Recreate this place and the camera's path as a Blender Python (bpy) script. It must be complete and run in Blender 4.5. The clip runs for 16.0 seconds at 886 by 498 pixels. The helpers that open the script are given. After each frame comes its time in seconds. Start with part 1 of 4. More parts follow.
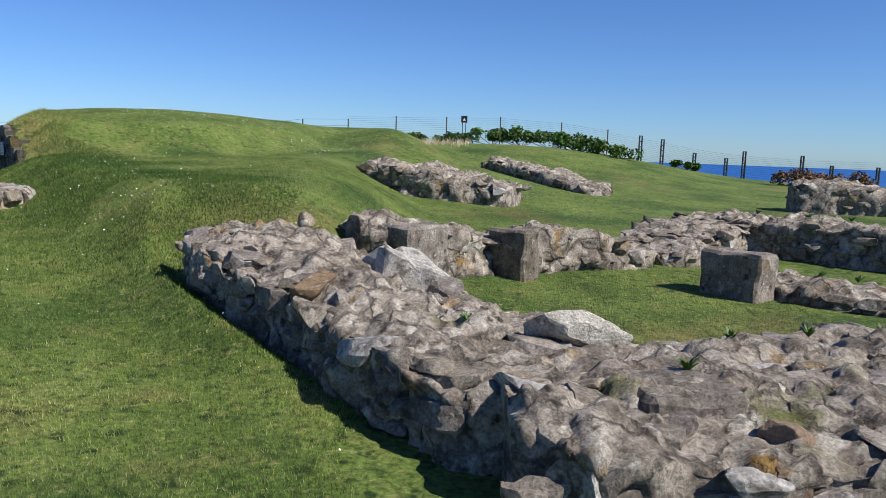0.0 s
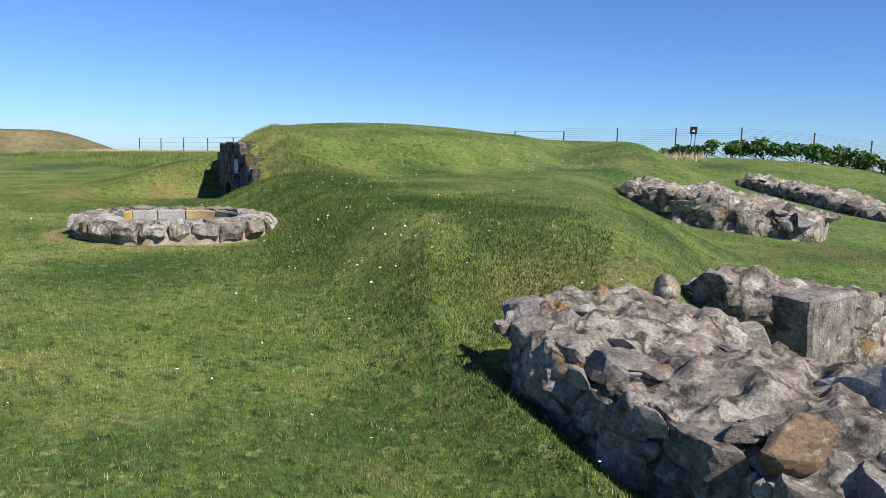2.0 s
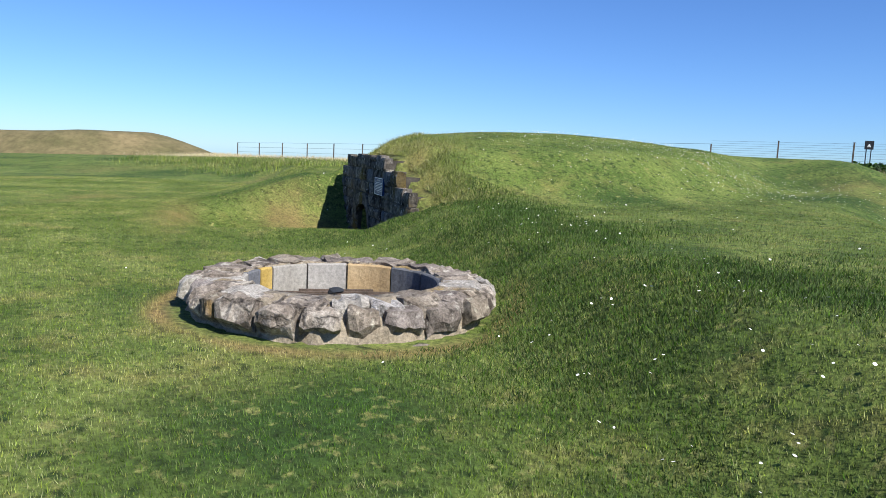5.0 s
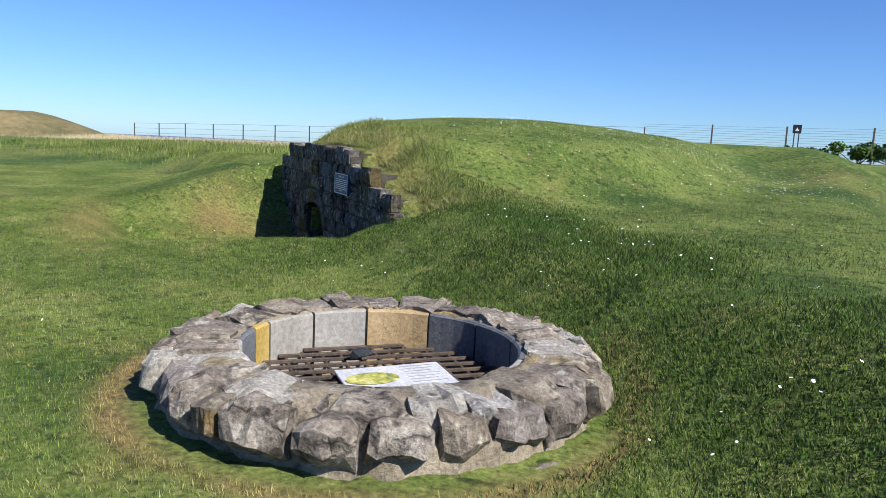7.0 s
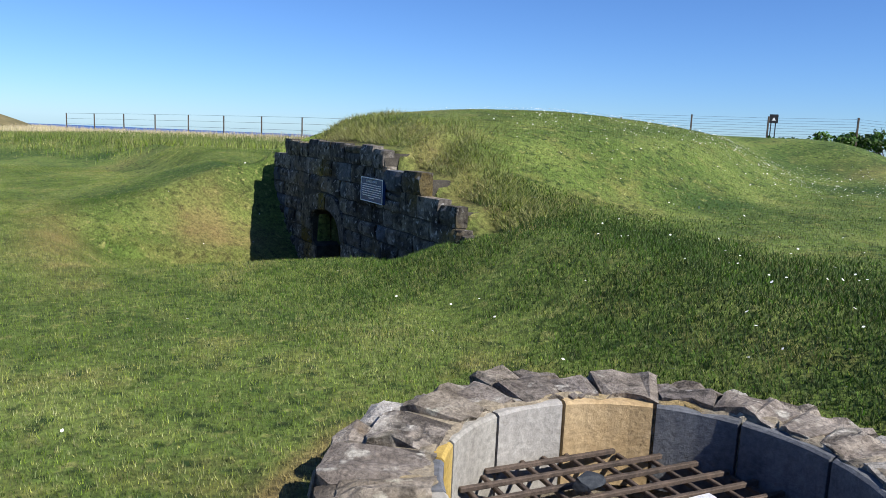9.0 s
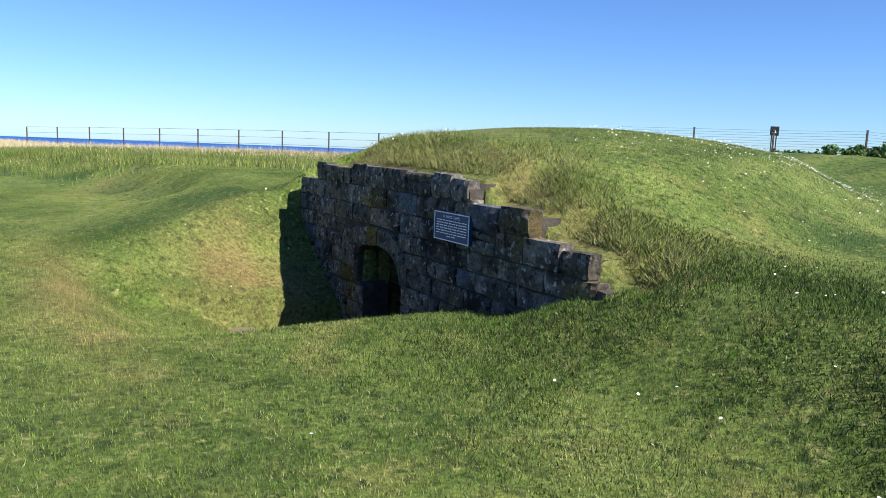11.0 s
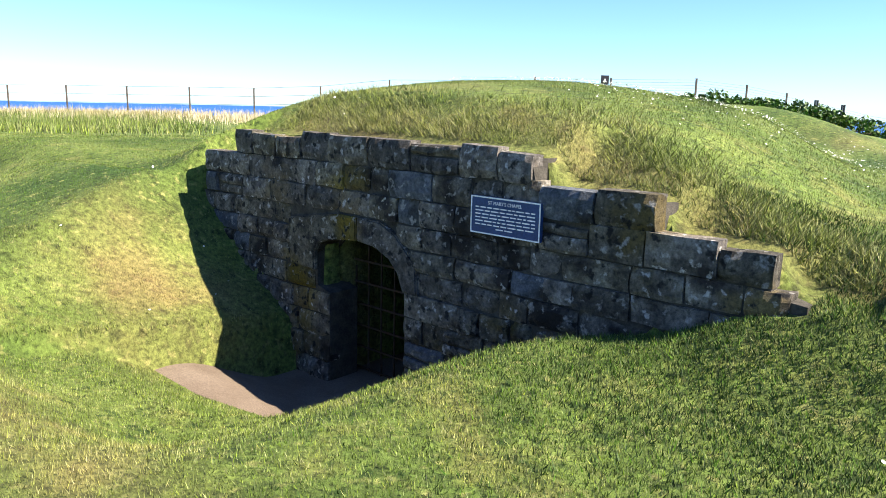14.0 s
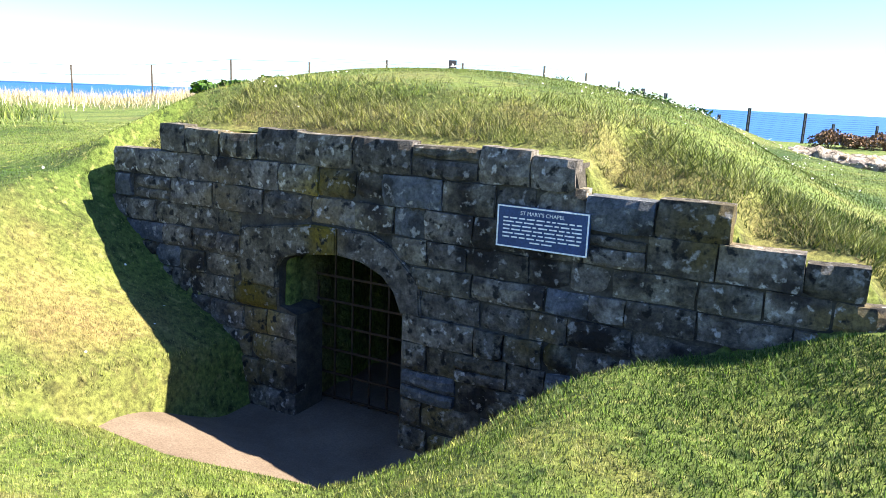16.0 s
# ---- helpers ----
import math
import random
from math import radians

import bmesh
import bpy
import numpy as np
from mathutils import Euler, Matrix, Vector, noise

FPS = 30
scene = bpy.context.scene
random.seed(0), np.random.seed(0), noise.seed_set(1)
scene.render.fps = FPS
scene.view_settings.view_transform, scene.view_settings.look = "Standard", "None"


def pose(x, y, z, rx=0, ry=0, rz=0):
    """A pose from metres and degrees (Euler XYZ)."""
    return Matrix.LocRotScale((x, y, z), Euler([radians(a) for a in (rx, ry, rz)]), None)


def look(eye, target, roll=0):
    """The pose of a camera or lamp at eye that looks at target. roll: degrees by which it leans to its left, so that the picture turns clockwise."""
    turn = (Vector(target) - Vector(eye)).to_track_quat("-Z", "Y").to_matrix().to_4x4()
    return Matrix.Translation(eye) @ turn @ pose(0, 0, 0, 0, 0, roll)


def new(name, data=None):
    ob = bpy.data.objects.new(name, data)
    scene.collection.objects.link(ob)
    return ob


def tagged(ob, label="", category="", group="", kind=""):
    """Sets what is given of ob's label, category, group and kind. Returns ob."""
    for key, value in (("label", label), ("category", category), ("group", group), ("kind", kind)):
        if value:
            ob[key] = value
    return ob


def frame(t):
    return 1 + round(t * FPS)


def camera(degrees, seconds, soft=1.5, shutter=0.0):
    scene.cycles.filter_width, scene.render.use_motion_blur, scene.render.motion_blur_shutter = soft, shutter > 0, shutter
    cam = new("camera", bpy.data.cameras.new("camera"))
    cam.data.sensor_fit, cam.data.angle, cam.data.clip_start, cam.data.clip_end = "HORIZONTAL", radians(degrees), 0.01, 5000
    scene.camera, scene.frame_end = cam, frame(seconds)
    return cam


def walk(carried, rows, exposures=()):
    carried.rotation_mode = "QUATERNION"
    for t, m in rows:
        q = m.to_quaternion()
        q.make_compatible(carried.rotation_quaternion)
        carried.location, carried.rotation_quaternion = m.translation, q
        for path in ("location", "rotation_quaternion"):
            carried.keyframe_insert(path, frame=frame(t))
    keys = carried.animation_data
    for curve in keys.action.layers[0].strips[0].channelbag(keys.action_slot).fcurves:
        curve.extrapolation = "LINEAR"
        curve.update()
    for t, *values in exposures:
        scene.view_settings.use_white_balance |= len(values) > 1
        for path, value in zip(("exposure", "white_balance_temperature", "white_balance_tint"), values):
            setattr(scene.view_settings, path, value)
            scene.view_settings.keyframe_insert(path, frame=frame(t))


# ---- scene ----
cam = camera(61.1, 16.0, soft=0.85)
PATH = [
    (0, (0.618, 0.004, 1.590), (0.518, 1.983, 1.318), 1.8),
    (0.5, (0.249, 0.585, 1.592), (-0.038, 2.545, 1.312), 1.9),
    (1, (-0.131, 1.125, 1.603), (-0.541, 3.063, 1.323), 1.2),
    (1.5, (-0.600, 1.571, 1.640), (-1.070, 3.495, 1.363), 1.7),
    (2, (-1.032, 2.089, 1.659), (-1.611, 3.986, 1.402), 1.7),
    (2.5, (-1.514, 2.509, 1.669), (-2.102, 4.404, 1.422), 1.8),
    (3, (-1.997, 3.013, 1.694), (-2.621, 4.895, 1.427), 1.6),
    (3.5, (-2.435, 3.485, 1.713), (-3.114, 5.344, 1.424), 1.8),
    (4, (-2.872, 3.975, 1.744), (-3.619, 5.809, 1.461), 2.4),
    (4.5, (-3.259, 4.426, 1.784), (-4.056, 6.243, 1.530), 2.3),
    (4.7, (-3.457, 4.566, 1.771), (-4.250, 6.386, 1.528), 2.5),
    (6.8, (-5.133, 5.862, 1.883), (-5.690, 7.760, 1.586), 2.8),
    (7, (-5.286, 5.991, 1.886), (-5.817, 7.898, 1.597), 2.8),
    (7.5, (-5.699, 6.302, 1.893), (-6.166, 8.225, 1.604), 3.1),
    (8, (-6.113, 6.655, 1.899), (-6.560, 8.582, 1.607), 2.4),
    (8.5, (-6.509, 6.889, 1.905), (-6.904, 8.827, 1.610), 2.6),
    (9, (-6.879, 7.171, 1.914), (-7.247, 9.112, 1.604), 2.6),
    (9.5, (-7.185, 7.409, 1.964), (-7.546, 9.350, 1.647), 2.3),
    (10, (-7.625, 7.588, 2.013), (-7.925, 9.543, 1.716), 2.5),
    (10.2, (-7.761, 7.717, 2.005), (-8.051, 9.676, 1.725), 2.5),
    (12.3, (-9.253, 8.897, 2.009), (-9.349, 10.873, 1.718), 1.2),
    (12.5, (-9.416, 8.989, 2.008), (-9.434, 10.965, 1.703), 1.3),
    (13, (-9.692, 9.367, 1.994), (-9.598, 11.338, 1.665), 1.0),
    (13.5, (-9.934, 9.691, 2.000), (-9.762, 11.649, 1.631), 0.6),
    (14, (-10.254, 9.978, 2.023), (-9.963, 11.918, 1.635), 1.4),
    (14.5, (-10.507, 10.272, 2.024), (-10.132, 12.200, 1.645), 1.6),
    (15, (-10.822, 10.525, 2.026), (-10.297, 12.413, 1.625), 1.8),
    (15.5, (-11.100, 10.748, 2.046), (-10.456, 12.593, 1.624), 2.3),
    (16, (-11.367, 10.964, 2.073), (-10.610, 12.767, 1.653), 2.4),
]
walk(cam, [(t, look(eye, target, roll)) for t, eye, target, roll in PATH],
     exposures=[(0, 0.45, 6300, 10), (2, 0.62, 6300, 10), (4.5, 0.75, 6300, 10), (9, 0.68, 6300, 10), (12.5, 1.38, 6800, 10), (14.5, 1.9, 7100, 10), (16, 2.25, 7100, 10)])

# ---- light ----
SUN_AZ, SUN_EL = radians(115), radians(44)
world = bpy.data.worlds.new("sky")
scene.world = world
world.use_nodes = True
wn = world.node_tree.nodes
sky = wn.new("ShaderNodeTexSky")
sky.sky_type, sky.sun_disc = "NISHITA", False
sky.sun_elevation, sky.sun_rotation = SUN_EL, SUN_AZ
sky.altitude, sky.air_density, sky.dust_density, sky.ozone_density = 1200, 1.0, 0.2, 3.0
wn["Background"].inputs["Strength"].default_value = 0.066
tint = wn.new("ShaderNodeMix")
tint.data_type, tint.blend_type = "RGBA", "MULTIPLY"
tint.inputs[0].default_value, tint.inputs[7].default_value = 1.0, (0.62, 0.88, 1.3, 1)
world.node_tree.links.new(sky.outputs[0], tint.inputs[6])
world.node_tree.links.new(tint.outputs[2], wn["Background"].inputs[0])
sun = new("sun", bpy.data.lights.new("sun", "SUN"))
sun.data.energy, sun.data.angle, sun.data.color = 5.0, radians(0.53), (1.0, 0.95, 0.87)
to_sun = Vector((math.sin(SUN_AZ) * math.cos(SUN_EL), math.cos(SUN_AZ) * math.cos(SUN_EL), math.sin(SUN_EL)))
sun.matrix_world = look(to_sun * 50, (0, 0, 0))


# ---- materials ----
def material(name, stops, scale=4.0, detail=8.0, rough=0.9, bump=0.3, bump_scale=40.0, spots=None, island=0.0, piece=0.0,
             metallic=0.0, mask=None, crack=0.0, tone=1.0, grain=0.35):
    """A noise-driven surface. stops: (position, colour) along the coarse noise; spots: (colour, scale, from, to) laid over;
    island, piece: how far value varies by mesh island or by object; mask: (attribute, colour)."""
    dim = lambda c: tuple(v * tone for v in c)
    stops = [(p, dim(c)) for p, c in stops]
    spots = [(dim(c), *r) for c, *r in spots or ()]
    mask = mask and (mask[0], dim(mask[1]))
    m = bpy.data.materials.new(name)
    m.use_nodes = True
    nt = m.node_tree
    n, l = nt.nodes, nt.links
    b = n["Principled BSDF"]
    b.inputs["Roughness"].default_value, b.inputs["Metallic"].default_value = rough, metallic
    b.inputs["Specular IOR Level"].default_value = 0.25
    co = n.new("ShaderNodeNewGeometry").outputs["Position"]
    tex = n.new("ShaderNodeTexNoise")
    tex.inputs["Scale"].default_value, tex.inputs["Detail"].default_value, tex.inputs["Roughness"].default_value = scale, detail, 0.65
    l.new(co, tex.inputs["Vector"])
    ramp = n.new("ShaderNodeValToRGB")
    l.new(tex.outputs["Fac"], ramp.inputs["Fac"])
    els = ramp.color_ramp.elements
    while len(els) < len(stops):
        els.new(0.5)
    for e, (p, c) in zip(els, stops):
        e.position, e.color = p, (*c, 1)
    colour = ramp.outputs["Color"]

    def mix(fac, a, c, kind="MIX"):
        x = n.new("ShaderNodeMix")
        x.data_type, x.blend_type = "RGBA", kind
        if isinstance(fac, float):
            x.inputs[0].default_value = fac
        else:
            l.new(fac, x.inputs[0])
        for sock, v in ((x.inputs[6], a), (x.inputs[7], c)):
            if isinstance(v, tuple):
                sock.default_value = (*v, 1)
            else:
                l.new(v, sock)
        return x.outputs[2]

    def span(value, lo, hi, a=0.0, c=1.0):
        x = n.new("ShaderNodeMapRange")
        for k, v in zip(range(1, 5), (lo, hi, a, c)):
            x.inputs[k].default_value = v
        l.new(value, x.inputs[0])
        return x.outputs[0]

    for k, (c, sc, lo, hi) in enumerate(spots or ()):
        t2 = n.new("ShaderNodeTexNoise")
        t2.inputs["Scale"].default_value, t2.inputs["Detail"].default_value = sc, 6
        off = n.new("ShaderNodeVectorMath")
        off.inputs[1].default_value = (3.7 * k + 1.3, 9.1 * k, 4.4)
        l.new(co, off.inputs[0])
        l.new(off.outputs[0], t2.inputs["Vector"])
        colour = mix(span(t2.outputs["Fac"], lo, hi), colour, c)
    fine = n.new("ShaderNodeTexNoise")
    fine.inputs["Scale"].default_value, fine.inputs["Detail"].default_value, fine.inputs["Roughness"].default_value = bump_scale, 10, 0.7
    l.new(co, fine.inputs["Vector"])
    g = n.new("ShaderNodeCombineColor")
    v = span(fine.outputs["Fac"], 0.28, 0.72, 1 - grain, 1 + grain)
    for k in range(3):
        l.new(v, g.inputs[k])
    colour = mix(1.0, colour, g.outputs[0], "MULTIPLY")
    height = fine.outputs["Fac"]
    if crack:
        vo = n.new("ShaderNodeTexVoronoi")
        vo.feature = "DISTANCE_TO_EDGE"
        vo.inputs["Scale"].default_value = crack
        wob = n.new("ShaderNodeVectorMath")
        wob.operation = "MULTIPLY_ADD"
        wob.inputs[1].default_value = (0.25, 0.25, 0.25)
        l.new(tex.outputs["Color"], wob.inputs[0])
        l.new(co, wob.inputs[2])
        l.new(wob.outputs[0], vo.inputs["Vector"])
        gap = span(vo.outputs["Distance"], 0.0, 0.06, 0.0, 1.0)
        colour = mix(gap, mix(0.55, colour, (0.06, 0.05, 0.04)), colour)
        add = n.new("ShaderNodeMath")
        add.operation = "MULTIPLY_ADD"
        add.inputs[1].default_value = 0.8
        l.new(gap, add.inputs[0])
        l.new(height, add.inputs[2])
        height = add.outputs[0]
    rnd = n.new("ShaderNodeNewGeometry").outputs["Random Per Island"] if island else n.new("ShaderNodeObjectInfo").outputs["Random"] if piece else None
    if rnd is not None:
        k = max(island, piece)
        hsv = n.new("ShaderNodeHueSaturation")
        l.new(span(rnd, 0, 1, 1 - k, 1 + k), hsv.inputs["Value"])
        wn_ = n.new("ShaderNodeTexWhiteNoise")
        wn_.noise_dimensions = "1D"
        l.new(rnd, wn_.inputs["W"])
        l.new(span(wn_.outputs["Value"], 0, 1, 0.488, 0.512), hsv.inputs["Hue"])
        l.new(span(wn_.outputs["Value"], 0, 1, 0.75, 1.25), hsv.inputs["Saturation"])
        l.new(colour, hsv.inputs["Color"])
        colour = hsv.outputs[0]
    if mask:
        at = n.new("ShaderNodeAttribute")
        at.attribute_name = mask[0]
        colour = mix(at.outputs["Fac"], colour, mix(1.0, mask[1], g.outputs[0], "MULTIPLY"))
    l.new(colour, b.inputs["Base Color"])
    if bump:
        bp = n.new("ShaderNodeBump")
        bp.inputs["Strength"].default_value, bp.inputs["Distance"].default_value = bump, 0.02
        l.new(height, bp.inputs["Height"])
        l.new(bp.outputs[0], b.inputs["Normal"])
    return m


TURF = material("turf", tone=0.75, stops=[(0.3, (0.06, 0.1, 0.018)), (0.5, (0.125, 0.18, 0.034)), (0.7, (0.205, 0.25, 0.06))], scale=0.9, detail=12, rough=0.95, bump=1.0, bump_scale=26, grain=0.8,
                spots=[((0.19, 0.19, 0.05), 2.3, 0.55, 0.75), ((0.04, 0.085, 0.014), 0.45, 0.5, 0.68), ((0.03, 0.06, 0.01), 9, 0.54, 0.66), ((0.25, 0.26, 0.08), 12, 0.58, 0.7)], mask=("dry", (0.27, 0.18, 0.08)))
BLADE = material("grass_blade", tone=0.75, stops=[(0.3, (0.085, 0.14, 0.02)), (0.5, (0.195, 0.25, 0.06)), (0.72, (0.325, 0.355, 0.12))], scale=0.9, detail=8, rough=0.8, bump=0, bump_scale=20, grain=0.6,
                 spots=[((0.34, 0.32, 0.115), 2.3, 0.52, 0.75), ((0.085, 0.15, 0.028), 0.45, 0.5, 0.68), ((0.07, 0.12, 0.02), 3.7, 0.56, 0.7), ((0.06, 0.1, 0.018), 10, 0.56, 0.66), ((0.36, 0.36, 0.12), 13, 0.58, 0.7)], island=0.55, mask=("dry", (0.42, 0.32, 0.13)))
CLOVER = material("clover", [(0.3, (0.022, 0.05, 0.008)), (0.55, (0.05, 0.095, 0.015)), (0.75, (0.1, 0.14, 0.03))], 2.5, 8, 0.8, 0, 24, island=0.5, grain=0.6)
STRAW = material("dry_grass", [(0.3, (0.4, 0.33, 0.19)), (0.7, (0.56, 0.48, 0.31))], 3, 4, 0.8, 0, 60, island=0.3)
TUFT = material("rank_grass", [(0.3, (0.12, 0.16, 0.035)), (0.55, (0.21, 0.22, 0.07)), (0.75, (0.32, 0.27, 0.12))], 1.6, 5, 0.8, 0, 60, island=0.35)
LEAF = material("leaf", [(0.3, (0.03, 0.075, 0.01)), (0.7, (0.09, 0.16, 0.03))], 6, 4, 0.55, 0, 60, island=0.4)
TWIG = material("brown_twig", [(0.3, (0.1, 0.06, 0.035)), (0.7, (0.2, 0.12, 0.07))], 9, 4, 0.8, 0, 60, island=0.3)
RUBBLE = material("rubble_stone", tone=1.1, grain=0.62, stops=[(0.3, (0.06, 0.047, 0.037)), (0.43, (0.17, 0.14, 0.112)), (0.55, (0.28, 0.24, 0.195)), (0.72, (0.4, 0.355, 0.3))],
                  scale=5.5, detail=14, rough=0.93, bump=1.0, bump_scale=48, crack=3.2,
                  spots=[((0.22, 0.13, 0.04), 2.6, 0.62, 0.72), ((0.42, 0.38, 0.32), 5.5, 0.56, 0.68), ((0.05, 0.04, 0.033), 11, 0.58, 0.7), ((0.13, 0.13, 0.05), 1.7, 0.62, 0.75)])
STONE = material("loose_stone", tone=1.02, grain=0.62, stops=[(0.3, (0.085, 0.068, 0.055)), (0.48, (0.2, 0.168, 0.138)), (0.7, (0.34, 0.295, 0.25))], scale=6, detail=14, rough=0.93, bump=1.0, bump_scale=52,
                 spots=[((0.24, 0.14, 0.045), 2.2, 0.63, 0.73), ((0.06, 0.05, 0.04), 9, 0.57, 0.7), ((0.4, 0.37, 0.31), 14, 0.6, 0.7)], piece=0.25)
PALE = material("pale_stone", tone=1.25, grain=0.62, stops=[(0.3, (0.17, 0.155, 0.135)), (0.7, (0.38, 0.355, 0.32))], scale=6, detail=14, rough=0.9, bump=1.0, bump_scale=52,
                spots=[((0.1, 0.085, 0.07), 8, 0.57, 0.7), ((0.46, 0.43, 0.39), 15, 0.6, 0.7)], piece=0.14)
ASHLAR = material("ashlar_stone", tone=0.88, grain=0.62, stops=[(0.3, (0.04, 0.034, 0.028)), (0.48, (0.115, 0.1, 0.08)), (0.68, (0.24, 0.215, 0.175))], scale=9, detail=14, rough=0.9, bump=1.0, bump_scale=38,
                  spots=[((0.028, 0.023, 0.02), 3.2, 0.52, 0.64), ((0.17, 0.125, 0.045), 1.5, 0.56, 0.7), ((0.36, 0.34, 0.31), 17, 0.59, 0.67), ((0.02, 0.018, 0.016), 14, 0.57, 0.66)], piece=0.38)
BLUESTONE = material("blue_ashlar", grain=0.6, stops=[(0.3, (0.045, 0.05, 0.058)), (0.7, (0.13, 0.14, 0.155))], scale=7, detail=14, rough=0.9, bump=1.0, bump_scale=38,
                     spots=[((0.03, 0.028, 0.026), 4, 0.54, 0.66), ((0.25, 0.25, 0.24), 16, 0.6, 0.68)], piece=0.2)
# near-black: the front's dark joints, and the chamber's shade put into colour
MORTAR_SHADE = material("mortar", [(0.3, (0.025, 0.022, 0.018)), (0.7, (0.085, 0.075, 0.06))], 8, 10, 0.95, 0.6, 50)
CREAM = material("cream_sandstone", tone=0.6, stops=[(0.3, (0.42, 0.39, 0.34)), (0.7, (0.56, 0.53, 0.47))], scale=4, detail=10, rough=0.9, bump=0.35, bump_scale=40, piece=0.08)
OCHRE = material("ochre_sandstone", tone=0.75, stops=[(0.3, (0.42, 0.28, 0.1)), (0.7, (0.56, 0.41, 0.19))], scale=4, detail=10, rough=0.9, bump=0.4, bump_scale=40, piece=0.08)
SLATE = material("blue_grey_stone", tone=0.75, stops=[(0.3, (0.1, 0.105, 0.115)), (0.7, (0.22, 0.225, 0.235))], scale=4, detail=10, rough=0.9, bump=0.5, bump_scale=40, piece=0.1)
CONCRETE = material("concrete", [(0.3, (0.11, 0.08, 0.058)), (0.7, (0.17, 0.13, 0.098))], 3, 10, 0.9, 0.2, 80)
BROWN = material("brown_stone", grain=0.5, stops=[(0.3, (0.13, 0.085, 0.045)), (0.7, (0.27, 0.18, 0.095))], scale=5, detail=12, rough=0.92, bump=0.9, bump_scale=46,
                 spots=[((0.07, 0.05, 0.035), 8, 0.57, 0.7), ((0.33, 0.28, 0.2), 13, 0.6, 0.7)], piece=0.15)
BUFF = material("buff_mortar", grain=0.5, stops=[(0.3, (0.2, 0.165, 0.115)), (0.7, (0.38, 0.32, 0.235))], scale=5, detail=12, rough=0.95, bump=1.0, bump_scale=44,
                spots=[((0.34, 0.24, 0.09), 2.4, 0.58, 0.7), ((0.12, 0.1, 0.075), 9, 0.57, 0.7), ((0.46, 0.43, 0.37), 6, 0.6, 0.72)])
SOIL = material("soil", [(0.3, (0.1, 0.065, 0.04)), (0.7, (0.2, 0.14, 0.09))], 6, 10, 0.95, 0.7, 60)
IRON = material("rusty_iron", [(0.3, (0.05, 0.04, 0.033)), (0.7, (0.15, 0.11, 0.085))], 14, 8, 0.7, 0.4, 80, metallic=0.3)
GRILLE = material("gate_iron", [(0.3, (0.022, 0.015, 0.011)), (0.7, (0.07, 0.042, 0.028))], 14, 8, 0.75, 0.4, 80, metallic=0.2)
STEEL = material("dark_steel", [(0.3, (0.03, 0.035, 0.04)), (0.7, (0.06, 0.065, 0.07))], 14, 8, 0.5, 0.1, 80, metallic=0.5)
WOOD = material("weathered_wood", [(0.3, (0.06, 0.05, 0.04)), (0.7, (0.14, 0.11, 0.085))], 14, 8, 0.85, 0.3, 80)
WHITE = material("white_paint", [(0.3, (0.7, 0.7, 0.7)), (0.7, (0.8, 0.8, 0.8))], 6, 6, 0.5, 0.05, 60)
PAPER = material("weathered_board", [(0.3, (0.42, 0.42, 0.44)), (0.7, (0.55, 0.55, 0.56))], 7, 8, 0.4, 0.05, 60)
BLUE = material("blue_enamel", [(0.3, (0.016, 0.04, 0.12)), (0.7, (0.025, 0.06, 0.16))], 6, 6, 0.4, 0.05, 60)
BLACK = material("black_paint", [(0.3, (0.015, 0.016, 0.02)), (0.7, (0.03, 0.03, 0.035))], 6, 6, 0.5, 0.05, 60)
PRINT = material("green_print", [(0.35, (0.12, 0.16, 0.05)), (0.55, (0.45, 0.42, 0.08)), (0.7, (0.7, 0.68, 0.5))], 14, 4, 0.4, 0, 60)
INK = material("grey_ink", [(0.3, (0.25, 0.25, 0.27)), (0.7, (0.35, 0.35, 0.37))], 6, 2, 0.5, 0, 60)
PETAL = material("petal", [(0.3, (0.75, 0.74, 0.7)), (0.7, (0.82, 0.81, 0.78))], 6, 2, 0.7, 0, 60)
HILL = material("far_hill_turf", [(0.35, (0.09, 0.085, 0.035)), (0.65, (0.19, 0.15, 0.075))], 0.2, 8, 0.95, 0.3, 2)
SEA = material("sea", [(0.3, (0.012, 0.08, 0.27)), (0.7, (0.018, 0.1, 0.32))], 0.004, 6, 0.6, 0.15, 0.4)


# ---- mesh helpers ----
def link(name, mesh, mat, parent=None, label=""):
    ob = new(name, mesh)
    if mat is not None and not mesh.materials:
        mesh.materials.append(mat)
    if parent is not None:
        ob.parent = parent
    if label:
        ob["label"] = label
    return ob


def part(name, bm, mat, parent=None, label="", smooth=False):
    mesh = bpy.data.meshes.new(name)
    bmesh.ops.recalc_face_normals(bm, faces=bm.faces[:])
    bm.to_mesh(mesh)
    bm.free()
    if smooth:
        mesh.shade_smooth()
    return link(name, mesh, mat, parent, label)


def raw(name, verts, faces, mat, parent=None, label="", smooth=False):
    """A mesh object from arrays; all faces have the same number of corners."""
    verts, faces = np.asarray(verts, dtype=np.float32), np.asarray(faces, dtype=np.int32)
    mesh = bpy.data.meshes.new(name)
    k = faces.shape[1]
    mesh.vertices.add(len(verts))
    mesh.vertices.foreach_set("co", verts.ravel())
    mesh.loops.add(faces.size)
    mesh.loops.foreach_set("vertex_index", faces.ravel())
    mesh.polygons.add(len(faces))
    mesh.polygons.foreach_set("loop_start", np.arange(0, faces.size, k, dtype=np.int32))
    mesh.update(calc_edges=True)
    mesh.validate()
    if smooth:
        mesh.shade_smooth()
    return link(name, mesh, mat, parent, label)


